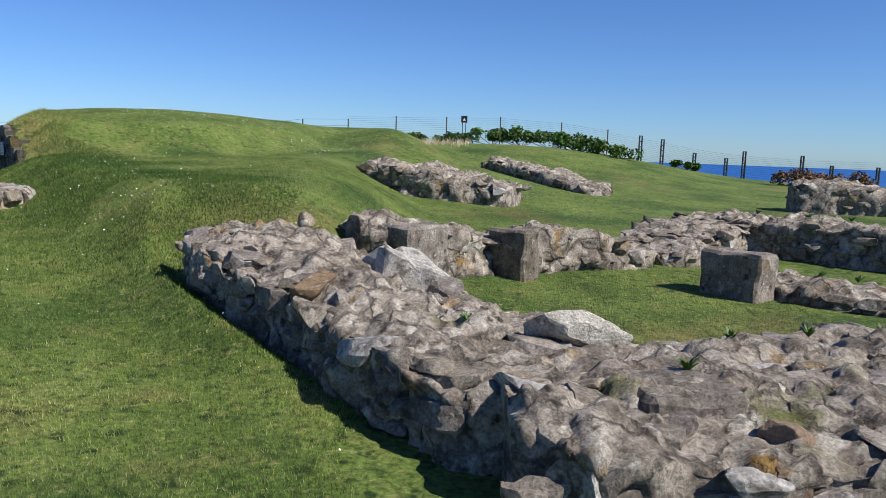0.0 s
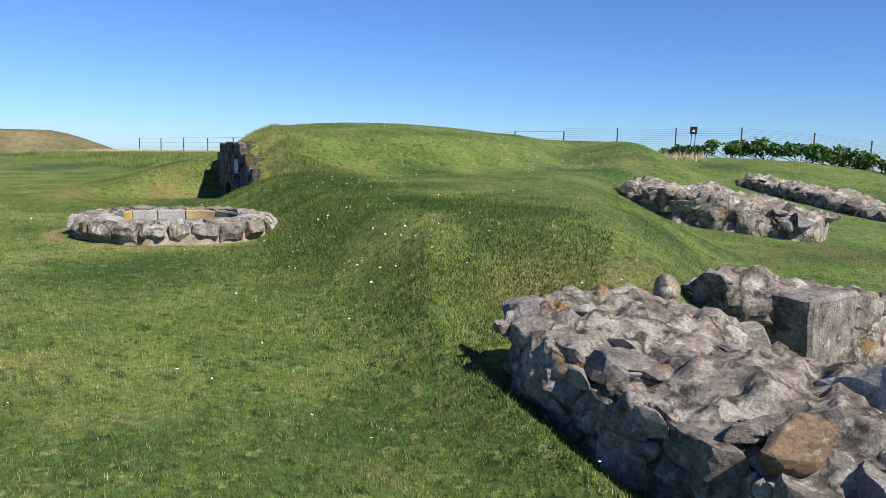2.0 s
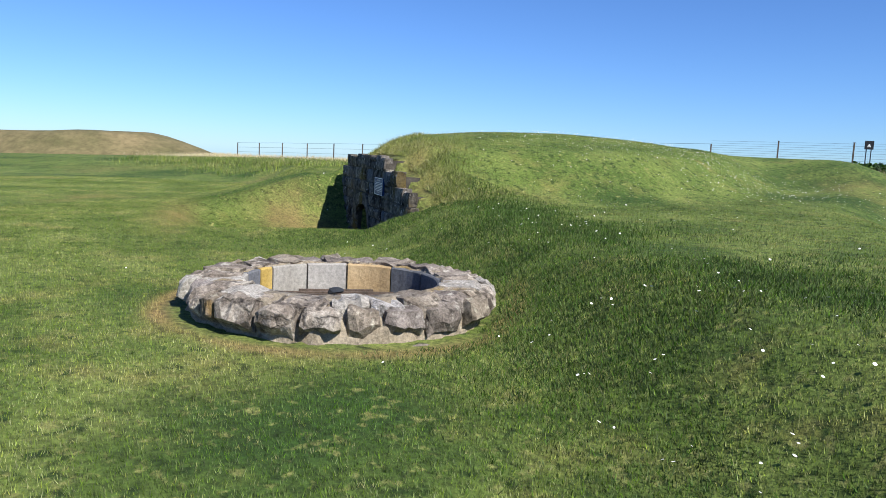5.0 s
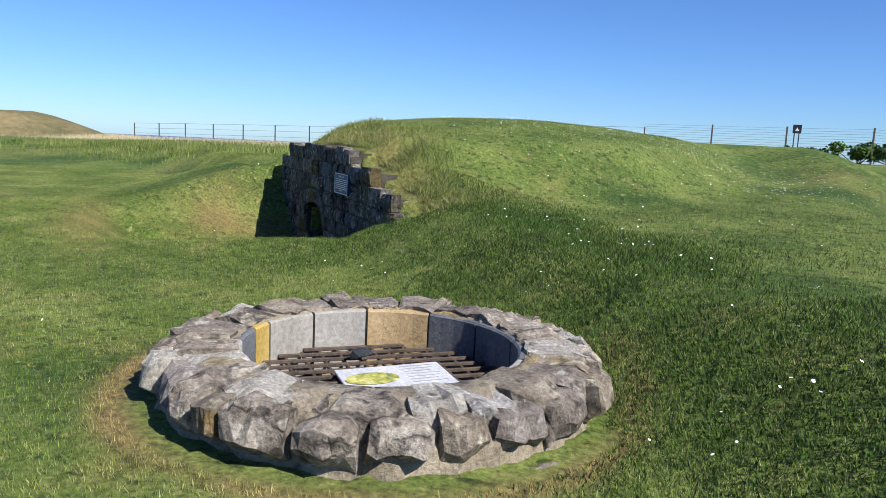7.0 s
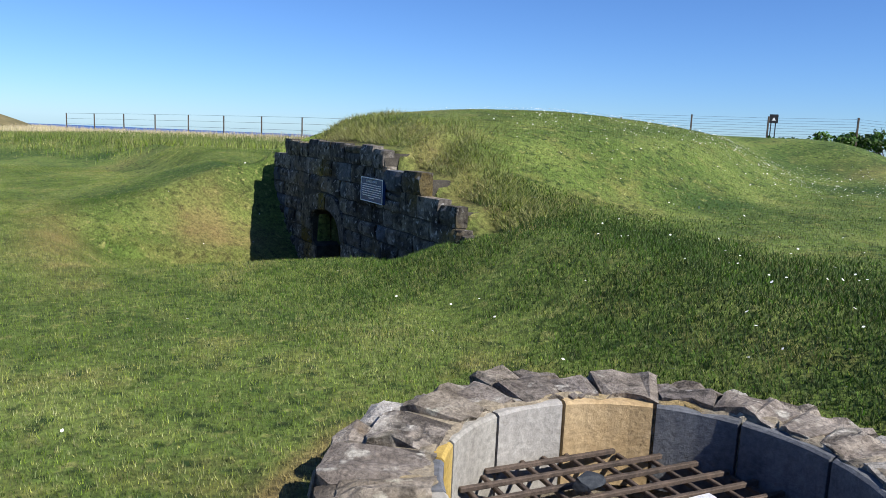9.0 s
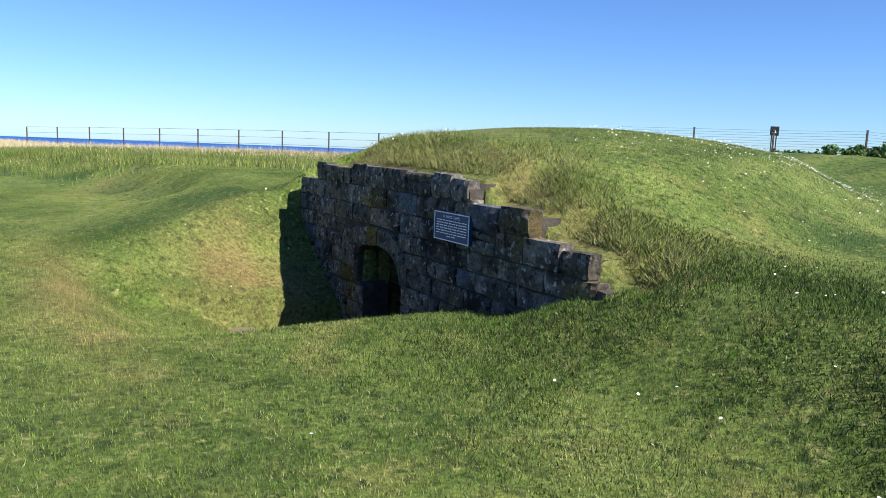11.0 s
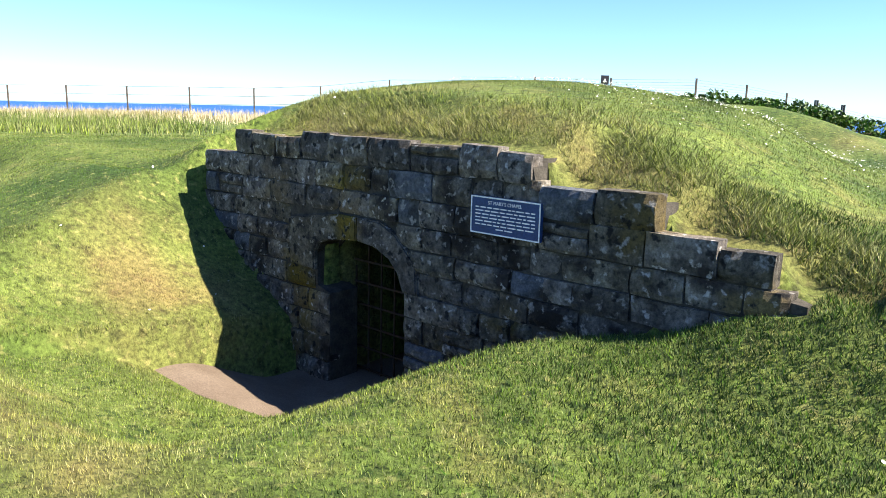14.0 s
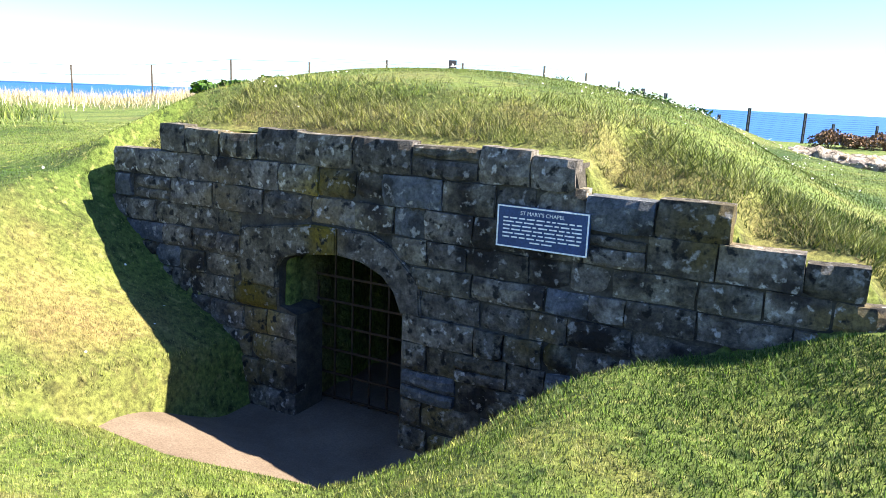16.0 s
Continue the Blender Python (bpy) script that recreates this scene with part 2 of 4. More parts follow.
def box(bm, x0, x1, y0, y1, z0, z1, bevel=0.0):
    vs = bmesh.ops.create_cube(bm, size=1.0, matrix=Matrix.LocRotScale(((x0 + x1) / 2, (y0 + y1) / 2, (z0 + z1) / 2), None, (x1 - x0, y1 - y0, z1 - z0)))["verts"]
    if bevel:
        es = {e for v in vs for e in v.link_edges}
        bmesh.ops.bevel(bm, geom=list(es), offset=bevel, segments=1, affect="EDGES")
    return bm


def rod(bm, a, b, r, sides=6):
    a, b = Vector(a), Vector(b)
    d = b - a
    m = Matrix.Translation((a + b) / 2) @ d.to_track_quat("Z", "Y").to_matrix().to_4x4()
    bmesh.ops.create_cone(bm, cap_ends=True, segments=sides, radius1=r, radius2=r, depth=d.length, matrix=m)
    return bm


def smooth_step(t):
    c = np.clip(t, 0, 1)
    return c * c * (3 - 2 * c)


def lump(x, y, scale, seed=0.0):
    """Cheap smooth noise over arrays, about -1 to 1."""
    r = np.zeros_like(np.asarray(x, dtype=float))
    for k, (a, b, c) in enumerate(((1.0, 0.3, 0.1), (-0.45, 0.95, 1.7), (0.7, -0.8, 2.9), (1.9, 1.3, 0.4), (-1.6, 2.1, 5.1), (3.1, -2.3, 1.3))):
        r = r + np.sin((a * x + b * y) * scale + c + seed * (k + 1)) / (1.3 + 0.5 * k)
    return r / 2.4


# ---- the lie of the land ----
C0, U, N = np.array((-7.93, 13.41)), np.array((-0.6356, 0.772)), np.array((-0.772, -0.6356))   # chapel front: end, run, outward
WELL = np.array((-6.58, 9.55))


def chapel(x, y):
    return (x - C0[0]) * U[0] + (y - C0[1]) * U[1], (x - C0[0]) * N[0] + (y - C0[1]) * N[1]


def place(s, n):
    return C0 + s * U + n * N


def cliff(x):
    """Where the cliff fence runs: its y for each x."""
    return np.interp(x, [-160, -36, -5.2, -3.0, 4.4, 11.0, 40], [170, 47.0, 36.7, 36.2, 36.5, 37.5, 26.0])


WALL_TOP = ([-0.6, 0.0, 0.15, 0.7, 0.85, 1.55, 1.72, 4.9, 5.15, 5.6, 6.2], [1.0, 1.02, 1.2, 1.24, 1.42, 1.46, 1.66, 1.66, 1.42, 1.38, 1.25])


def unwarp(x, y):
    """Undoes the affine warp that fits the mounds to the camera's view: world to mound axes."""
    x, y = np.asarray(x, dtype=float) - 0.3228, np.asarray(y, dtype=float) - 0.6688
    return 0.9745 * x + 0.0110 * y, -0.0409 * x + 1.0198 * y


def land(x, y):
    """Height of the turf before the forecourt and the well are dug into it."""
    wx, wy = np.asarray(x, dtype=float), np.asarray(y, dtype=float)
    x, y = unwarp(wx, wy)
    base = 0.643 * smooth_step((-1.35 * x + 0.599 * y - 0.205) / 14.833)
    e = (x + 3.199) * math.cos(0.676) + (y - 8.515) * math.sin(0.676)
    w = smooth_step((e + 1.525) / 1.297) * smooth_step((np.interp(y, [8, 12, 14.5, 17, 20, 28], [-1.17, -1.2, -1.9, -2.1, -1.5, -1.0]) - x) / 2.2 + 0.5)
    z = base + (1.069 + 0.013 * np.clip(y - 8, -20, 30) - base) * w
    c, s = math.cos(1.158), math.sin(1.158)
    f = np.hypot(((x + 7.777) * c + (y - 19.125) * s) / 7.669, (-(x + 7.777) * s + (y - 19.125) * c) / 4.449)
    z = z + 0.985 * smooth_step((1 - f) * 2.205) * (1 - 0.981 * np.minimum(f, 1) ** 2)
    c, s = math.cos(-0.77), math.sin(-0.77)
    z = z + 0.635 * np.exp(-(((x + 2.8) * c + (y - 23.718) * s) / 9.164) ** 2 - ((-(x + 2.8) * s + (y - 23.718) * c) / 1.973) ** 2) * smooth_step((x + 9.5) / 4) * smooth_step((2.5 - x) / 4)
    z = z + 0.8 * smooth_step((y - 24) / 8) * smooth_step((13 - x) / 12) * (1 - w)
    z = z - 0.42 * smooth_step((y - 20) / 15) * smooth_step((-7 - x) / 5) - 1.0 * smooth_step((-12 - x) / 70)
    # tilt in height belonging to the same fit to the camera's view
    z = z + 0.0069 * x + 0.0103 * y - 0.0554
    x, y = wx, wy
    # the bank starts level with the chapel's wall top
    s, n = chapel(x, y)
    cap = np.interp(s, *WALL_TOP) + 0.03 + np.maximum(-n - 0.3, 0) * 0.62
    cap = cap + 3 * np.maximum(np.abs(s - 2.7) - 3.1, 0)
    z = np.where(n < 0.3, np.minimum(z, cap), z)
    z = z + 0.012 * lump(x, y, 1.3) + 0.006 * lump(x, y, 4.1, 2.0)
    # the ruin's west wall stands free at its far end
    t = np.clip(((x - 1.14) * -2.68 + (y - 3.97) * 2.77) / (2.68 ** 2 + 2.77 ** 2), 0, 1)
    gap = np.hypot(x - 1.14 + t * 2.68, y - 3.97 - t * 2.77)
    z = np.minimum(z, 0.37 * t * t + np.maximum(gap - 0.6, 0) * 0.5)
    d = (y - cliff(x)) * 0.75
    return z - 62 * smooth_step((d - 3.5) / 16) - 0.4 * smooth_step((d + 1) / 5)


def paving(s, n):
    """Height of the concrete in the forecourt: it falls from the west edge to the door."""
    return -0.42 + 0.36 * smooth_step((s - 2.2) / 2.4) * smooth_step((n - 0.2) / 1.0)


def dug(x, y):
    """The turf with the chapel's sunken forecourt and the well shaft cut out."""
    x, y = np.asarray(x, dtype=float), np.asarray(y, dtype=float)
    z = land(x, y)
    s, n = chapel(x, y)
    lawn = 0.67 + 0.3 * smooth_step((0.95 - s) / 1.0) * smooth_step((0.8 - n) / 0.8)
    lawn = lawn - 0.47 * smooth_step((3.2 - n) / 1.1) * smooth_step((s - 1.1) / 1.3)
    reach = np.interp(s, [0.5, 0.9, 1.4, 1.8, 2.4, 2.7, 3.7, 4.3, 4.8, 5.4], [-0.4, 0.05, 0.6, 1.3, 1.7, 1.95, 2.0, 1.9, 1.6, 0.9])
    south = lawn - np.interp(s, [2.2, 2.9, 4.6], [1.7, 0.5, 0.5]) * np.maximum(reach - n, 0)
    west = np.minimum(np.interp(s, [4.05, 4.27, 4.96, 5.6, 6.5], [-0.9, 0.13, 0.5, 1.05, 1.9]) + 0.15 * (n - 0.5), 0.62 + 0.72 * np.exp(-(n / 2.0) ** 2))
    court = np.maximum(np.maximum(south, west), paving(s, n) - 0.06) + 0.008 * lump(x, y, 3.0)
    soft = 0.1 + 0.7 * smooth_step((s - 5.6) / 0.4) + 0.5 * smooth_step((0.0 - s) / 0.3)
    w = smooth_step((n + 0.16) / soft) * smooth_step((s + 0.9) / 0.8) * smooth_step((10.5 - s) / 3.4) * smooth_step((4.4 - n) / 1.2)
    z = z + (court - z) * w
    room = (s > 2.75) & (s < 3.85) & (n <= 0.0) & (n > -1.9)
    z = np.where(room, -0.50, z)
    r = np.hypot(x - WELL[0], y - WELL[1])
    return np.where(r < 0.95, -1.6, z)


def stretch(lo, hi, step, far_lo, far_hi):
    core = list(np.arange(lo, hi + step / 2, step))
    k, x = step, hi
    while x < far_hi:
        k *= 1.13
        x += min(k, 12)
        core.append(x)
    k, x = step, lo
    while x > far_lo:
        k *= 1.13
        x -= min(k, 12)
        core.insert(0, x)
    return np.array(core)


gx, gy = stretch(-14.5, 4.0, 0.07, -160, 120), stretch(-1.5, 20.0, 0.07, -120, 90)
GX, GY = np.meshgrid(gx, gy)
GZ = dug(GX, GY)
idx = np.arange(GX.size).reshape(GX.shape)
quads = np.stack([idx[:-1, :-1], idx[:-1, 1:], idx[1:, 1:], idx[1:, :-1]], -1).reshape(-1, 4)


def dryness(x, y):
    """0 to 1: parched and bare turf, on banks, round the well and along the stonework."""
    s, n = chapel(x, y)
    r = np.hypot(x - WELL[0], y - WELL[1])
    v = np.exp(-((s - 4.75) / 0.75) ** 2 - ((n - 1.0) / 0.75) ** 2) * 0.75
    v = np.maximum(v, 0.55 * np.exp(-((n + 0.45) / 0.3) ** 2) * (s > -0.6) * (s < 5.6))
    v = np.maximum(v, 0.9 * np.exp(-((r - 1.3) / 0.09) ** 2) * (y < WELL[1] + 0.7))
    v = np.maximum(v, 0.55 * np.exp(-((x + 1.7) / 1.0) ** 2 - ((y - 7.75) / 0.6) ** 2))
    v = np.maximum(v, 0.6 * np.exp(-((s - 3.2) / 2.2) ** 2 - ((n - 3.0) / 0.35) ** 2))
    v = np.maximum(v, 0.45 * smooth_step(lump(x, y, 0.8, 4.0) * 1.6 - 0.3) * smooth_step(lump(x, y, 3.3, 1.0) + 0.5))
    v = np.maximum(v, 0.9 * smooth_step((y - cliff(x) + 6) / 4) * (x < -4))
    return np.clip(v * (0.75 + 0.5 * lump(x, y, 6.0)), 0, 1)


def dry_layer(ob, x, y):
    at = ob.data.attributes.new("dry", "FLOAT", "POINT")
    at.data.foreach_set("value", dryness(x, y).astype(np.float32).ravel())


ground = raw("ground", np.stack([GX, GY, GZ], -1).reshape(-1, 3), quads, TURF, smooth=True)
dry_layer(ground, GX.ravel(), GY.ravel())
tagged(ground, "sunlit mown green turf over mounds and hollows", "ground", kind="structure")

# turf roof over the chapel chamber
rs, rn = np.meshgrid(np.arange(2.3, 4.4, 0.07), np.arange(-2.2, -0.13, 0.07))
RX, RY = C0[0] + rs * U[0] + rn * N[0], C0[1] + rs * U[1] + rn * N[1]
ri = np.arange(RX.size).reshape(RX.shape)
roof = raw("ground", np.stack([RX, RY, land(RX, RY) + 0.004], -1).reshape(-1, 3),
           np.stack([ri[:-1, :-1], ri[1:, :-1], ri[1:, 1:], ri[:-1, 1:]], -1).reshape(-1, 4), TURF, smooth=True)
dry_layer(roof, RX.ravel(), RY.ravel())
tagged(roof, "green turf growing over the chapel roof", "ground", kind="structure")

# sea to the horizon
bm = bmesh.new()
bmesh.ops.create_circle(bm, cap_ends=True, segments=96, radius=4850, matrix=Matrix.Translation((0, 0, -58)))
tagged(part("water", bm, SEA), "calm deep blue sea reaching to the horizon", "sea", kind="structure")


# ---- stones ----
def stone_mesh(name, seed, subdiv=2, flat=0.6):
    """An angular field stone about one unit across: a ball cut back by planes and roughened."""
    rng = random.Random(seed)
    bm = bmesh.new()
    bmesh.ops.create_icosphere(bm, subdivisions=subdiv, radius=0.62)
    planes = [(Vector((rng.gauss(0, 1), rng.gauss(0, 1), rng.gauss(0, 1))).normalized(), rng.uniform(0.24, 0.42)) for _ in range(9)]
    planes += [(Vector((0, 0, 1)), 0.5 * flat), (Vector((0, 0, -1)), 0.5 * flat)]
    for v in bm.verts:
        for p, d in planes:
            over = v.co.dot(p) - d
            if over > 0:
                v.co -= p * over
        v.co += noise.noise_vector(v.co * 3.1 + Vector((seed, 0, 0))) * 0.035 + noise.noise_vector(v.co * 9 + Vector((0, seed, 0))) * 0.016
    mesh = bpy.data.meshes.new(name)
    bm.to_mesh(mesh)
    bm.free()
    return mesh


STONES = [stone_mesh("stone", k, 3 if k < 6 else 2) for k in range(12)]
PALE_STONES = [stone_mesh("stone", 40 + k, 3) for k in range(4)]
for me in STONES:
    me.materials.append(STONE)
for me in PALE_STONES:
    me.materials.append(PALE)


def put_stone(parent, x, y, z, sx, sy, sz, rz=0.0, tilt=0.0, rng=random, pale=False):
    ob = link("stone", rng.choice(PALE_STONES if pale else STONES), None, parent)
    ob.matrix_basis = pose(x, y, z, rng.uniform(-tilt, tilt), rng.uniform(-tilt, tilt), rz) @ Matrix.Diagonal((sx, sy, sz, 1))
    return ob


def cells(p, scale):
    d, _ = noise.voronoi(p * scale)
    return min(d[1] - d[0], 0.4) / 0.4


def rubble_wall(name, run, widths, tops, foot, step, label, stones, seed, category="ruined wall", rough=1.0, big=0.34):
    """A broken rubble wall along run [(x, y)...]: widths and top heights at the run's points, foot: how far below the turf it starts."""
    rng = random.Random(seed)
    run = [Vector(p) for p in run]
    lens = [0.0]
    for a, b in zip(run, run[1:]):
        lens.append(lens[-1] + (b - a).length)
    total = lens[-1]
    cols = max(6, int(total / step))
    px, py = [p.x for p in run], [p.y for p in run]

    def at(d):
        c = Vector((np.interp(d, lens, px), np.interp(d, lens, py)))
        f = Vector((np.interp(d + 0.15, lens, px), np.interp(d + 0.15, lens, py))) - Vector((np.interp(d - 0.15, lens, px), np.interp(d - 0.15, lens, py)))
        return c, f.normalized(), float(np.interp(d, lens, widths)), float(np.interp(d, lens, tops))

    verts, faces, k = [], [], 0
    for i in range(cols + 1):
        d = total * i / cols
        c, f, w, top = at(d)
        side = Vector((-f.y, f.x))
        end = min(d, total - d)
        pinch = 1 - 0.35 * (1 - min(end / 0.3, 1)) ** 2
        a, b = c - side * w / 2 * pinch, c + side * w / 2 * pinch
        za, zb = float(land(a.x, a.y)) - foot, float(land(b.x, b.y)) - foot
        up, across = max(3, int((top - min(za, zb)) / step)), max(4, int(w / step))
        if k == 0:
            k, nu, na = 2 * up + across + 1, up, across
        prof = [(-1, j / nu) for j in range(nu)] + [(-1 + 2 * j / na, 1) for j in range(na + 1)] + [(1, 1 - (j + 1) / nu) for j in range(nu)]
        for q, h in prof:
            e = c + side * (w / 2 * pinch * q * (1 + 0.10 * (1 - h)))
            zb0 = za + (zb - za) * (q + 1) / 2
            z = zb0 + (top - 0.09 * abs(q) ** 3 - zb0) * h
            p = Vector((e.x, e.y, z))
            out = Vector((side.x * q, side.y * q, 0.0)) * (1 if abs(q) == 1 else 0.0) + Vector((0, 0, 1.0 if h == 1 else 0.0))
            bent = p + noise.noise_vector(p * 2.3) * 0.16
            r = noise.noise(p * 1.7) * 0.10 + (0.5 - abs(noise.noise(p * 5.0))) * 0.07 + noise.noise(p * 13.0) * 0.035 + noise.noise(p * 27.0) * 0.016
            r += (cells(bent, 2.3) - 0.7) * 0.07 + (cells(bent + Vector((5, 1, 2)), 5.5) - 0.7) * 0.03
            verts.append(p + out * r * rough + noise.noise_vector(p * 6) * 0.03 * rough)
    for i in range(cols):
        for j in range(len(prof) - 1):
            a = i * len(prof) + j
            faces.append((a, a + 1, a + 1 + len(prof), a + len(prof)))
    wall = raw(name, verts, faces, RUBBLE)
    # close both ends; the foot stays open below the turf
    bm = bmesh.new()
    bm.from_mesh(wall.data)
    bm.verts.ensure_lookup_table()
    m = len(prof)
    caps = [bm.faces.new([bm.verts[q] for q in range(m)][::-1]), bm.faces.new([bm.verts[cols * m + q] for q in range(m)])]
    bmesh.ops.triangulate(bm, faces=caps)
    bmesh.ops.recalc_face_normals(bm, faces=bm.faces[:])
    bm.to_mesh(wall.data)
    bm.free()
    tagged(wall, label, category, "ruined rubble walls")
    for i in range(stones):
        d = rng.uniform(0.05, total - 0.05)
        c, f, w, top = at(d)
        side = Vector((-f.y, f.x))
        s = rng.uniform(0.4, 1.0) ** 1.3 * big + 0.08
        if rng.random() < 0.5:
            q = rng.uniform(-0.9, 0.9)
            e = c + side * w / 2 * q
            put_stone(wall, e.x, e.y, top - 0.05 - s * 0.08, s * rng.uniform(0.9, 1.5), s * rng.uniform(0.7, 1.1), s * rng.uniform(0.35, 0.7), rng.uniform(0, 360), 14, rng, rng.random() < 0.12)
        else:
            q = rng.choice((-1, 1))
            e = c + side * w / 2 * q * 0.97
            g = float(land(e.x, e.y))
            put_stone(wall, e.x, e.y, rng.uniform(g + 0.05, max(top - 0.08, g + 0.06)), s * rng.uniform(0.9, 1.4), s * rng.uniform(0.45, 0.7), s * rng.uniform(0.5, 0.8),
                      math.degrees(math.atan2(f.y, f.x)) + rng.uniform(-14, 14), 8, rng, rng.random() < 0.08)
    return wall


# the ruined building beside the path
wall_a = rubble_wall("ruined_wall", [(1.12, 3.78), (0.4, 4.64), (-0.35, 5.5), (-1.55, 6.7)], [1.22, 1.26, 1.26, 1.28], [0.44, 0.52, 0.66, 0.82], 0.3, 0.03,
                     "thick broken grey rubble wall standing in mown turf", 140, 11, big=0.3)
wall_c = rubble_wall("ruined_wall", [(0.75, 3.72), (1.9, 3.8), (3.0, 4.15), (5.4, 5.0)], [1.5, 1.85, 2.1, 2.2], [0.44, 0.45, 0.44, 0.42], 0.3, 0.032,
                     "low thick rubble wall with pale lumpy stones on top", 230, 12, big=0.34)
wall_b = rubble_wall("ruined_wall", [(-0.72, 7.81), (-0.05, 8.25), (0.6, 8.85), (1.42, 9.4), (2.82, 10.39)], [0.6, 0.6, 0.6, 0.75, 0.8], [0.82, 0.76, 0.58, 0.66, 0.36], 0.2, 0.045,
                     "low rubble wall with recesses at the back of the ruin", 60, 13)
wall_e = rubble_wall("ruined_wall", [(2.83, 10.19), (3.56, 11.28), (4.92, 12.93)], [1.0, 1.4, 1.3], [0.29, 0.55, 0.62], 0.2, 0.06,
                     "collapsed rubble wall with jagged stones", 60, 14)
wall_d = rubble_wall("ruined_wall", [(3.75, 8.95), (4.37, 8.38), (6.01, 6.87)], [0.9, 1.0, 1.0], [0.25, 0.26, 0.19], 0.3, 0.05,
                     "low shaded rubble ledge beside the squared block", 24, 15)
wall_f = rubble_wall("ruined_wall", [(4.51, 12.29), (5.86, 11.05), (7.9, 9.19)], [0.8, 0.8, 0.8], [0.66, 0.68, 0.61], 0.35, 0.05,
                     "dark shaded rubble wall with weeds along its top", 34, 16)
rock_1 = rubble_wall("rock_outcrop", [(-1.81, 16.47), (-0.47, 15.93), (1.29, 15.32)], [1.3, 1.8, 1.2], [1.22, 1.18, 0.83], 0.4, 0.07,
                     "tumbled grey masonry lump in the turf bank", 60, 17, "masonry lump", 1.4)
rock_2 = rubble_wall("rock_outcrop", [(0.98, 24.23), (2.44, 21.74), (3.7, 19.73)], [0.9, 1.2, 0.9], [1.25, 1.03, 0.67], 0.4, 0.09,
                     "further tumbled masonry lump in the turf", 40, 18, "masonry lump", 1.4)
rock_3 = rubble_wall("rock_outcrop", [(8.52, 19.82), (9.86, 19.68), (10.99, 19.14)], [0.9, 1.1, 0.9], [0.95, 1.01, 0.81], 0.4, 0.09,
                     "stack of flat stones near the fence", 24, 19, "masonry lump", 1.2)


def slab_stone(name, x, y, z, sx, sy, sz, rz, tilt, seed, label, mat=STONE):
    me = stone_mesh(name, seed, 4, 1.4)
    me.materials.append(mat)
    ob = link(name, me, None)
    ob.matrix_basis = pose(x, y, z, tilt, 0, rz) @ Matrix.Diagonal((sx, sy, sz, 1))
    return tagged(ob, label, "stone")


slab_stone("white_stone", 1.2, 4.48, 0.52, 0.62, 0.36, 0.3, 8, 0, 72, "pale rounded boulder lying on the wall top", PALE)
slab_stone("corner_stone", 1.14, 3.08, 0.2, 0.42, 0.36, 0.4, 20, 0, 74, "rounded grey corner stone of the ruined wall", PALE)
slab_stone("brown_stone", 1.98, 3.28, 0.36, 0.26, 0.2, 0.18, 10, 0, 76, "rounded brown stone bedded in pale mortar", BROWN)
slab_stone("brown_stone", 1.9, 2.98, 0.22, 0.34, 0.24, 0.22, -10, 0, 77, "rounded brown stone bedded in pale mortar", BROWN)
slab_stone("brown_stone", 2.25, 3.02, 0.28, 0.32, 0.22, 0.18, 25, 0, 78, "ochre-brown stone bedded in pale mortar", BROWN)
slab_stone("small_stone", -1.02, 7.0, 0.84, 0.16, 0.14, 0.22, 20, 0, 79, "small upright stone on the wall top")
slab_stone("ochre_stone", -0.52, 5.12, 0.6, 0.36, 0.28, 0.22, 50, 0, 75, "rounded ochre-brown stone in the wall top", BROWN)
slab_stone("upright_stone", 0.14, 5.82, 0.36, 1.05, 0.78, 1.25, -48, 0, 71, "large grey rough slab standing against the wall's inner face", PALE)


def hewn(name, x, y, z, w, d, h, rz, seed, label, mat=STONE, tip=0):
    """A squared, weathered block with its near corner at x, y and its foot at z."""
    bm = bmesh.new()
    bmesh.ops.create_cube(bm, size=1.0, matrix=Matrix.LocRotScale((w / 2, d / 2, h / 2), None, (w, d, h)))
    bmesh.ops.bevel(bm, geom=bm.edges[:], offset=0.03, segments=1, affect="EDGES")
    bmesh.ops.subdivide_edges(bm, edges=bm.edges[:], cuts=5, use_grid_fill=True)
    for v in bm.verts:
        v.co += noise.noise_vector(v.co * 3.3 + Vector((seed, 0, 0))) * 0.035 + noise.noise_vector(v.co * 11 + Vector((0, seed, 0))) * 0.014
    ob = part(name, bm, mat)
    ob.matrix_basis = pose(x, y, z, tip, 0, rz)
    return tagged(ob, label, "stone")


hewn("square_block", 3.54, 7.93, -0.22, 0.4, 0.72, 0.76, 39.7, 3, "squared weathered stone block standing on turf")
hewn("pier_stone", 1.1, 8.33, -0.05, 0.34, 0.52, 0.72, 50, 5, "squared pier stone of the ruin's back wall")
hewn("pier_stone", -0.09, 7.48, 0.05, 0.66, 0.5, 0.72, 55, 7, "squared pier stone beside a recess")
hewn("wall_block", 1.42, 3.3, 0.06, 0.5, 0.44, 0.42, 14, 9, "squared block bedded in the wall top")

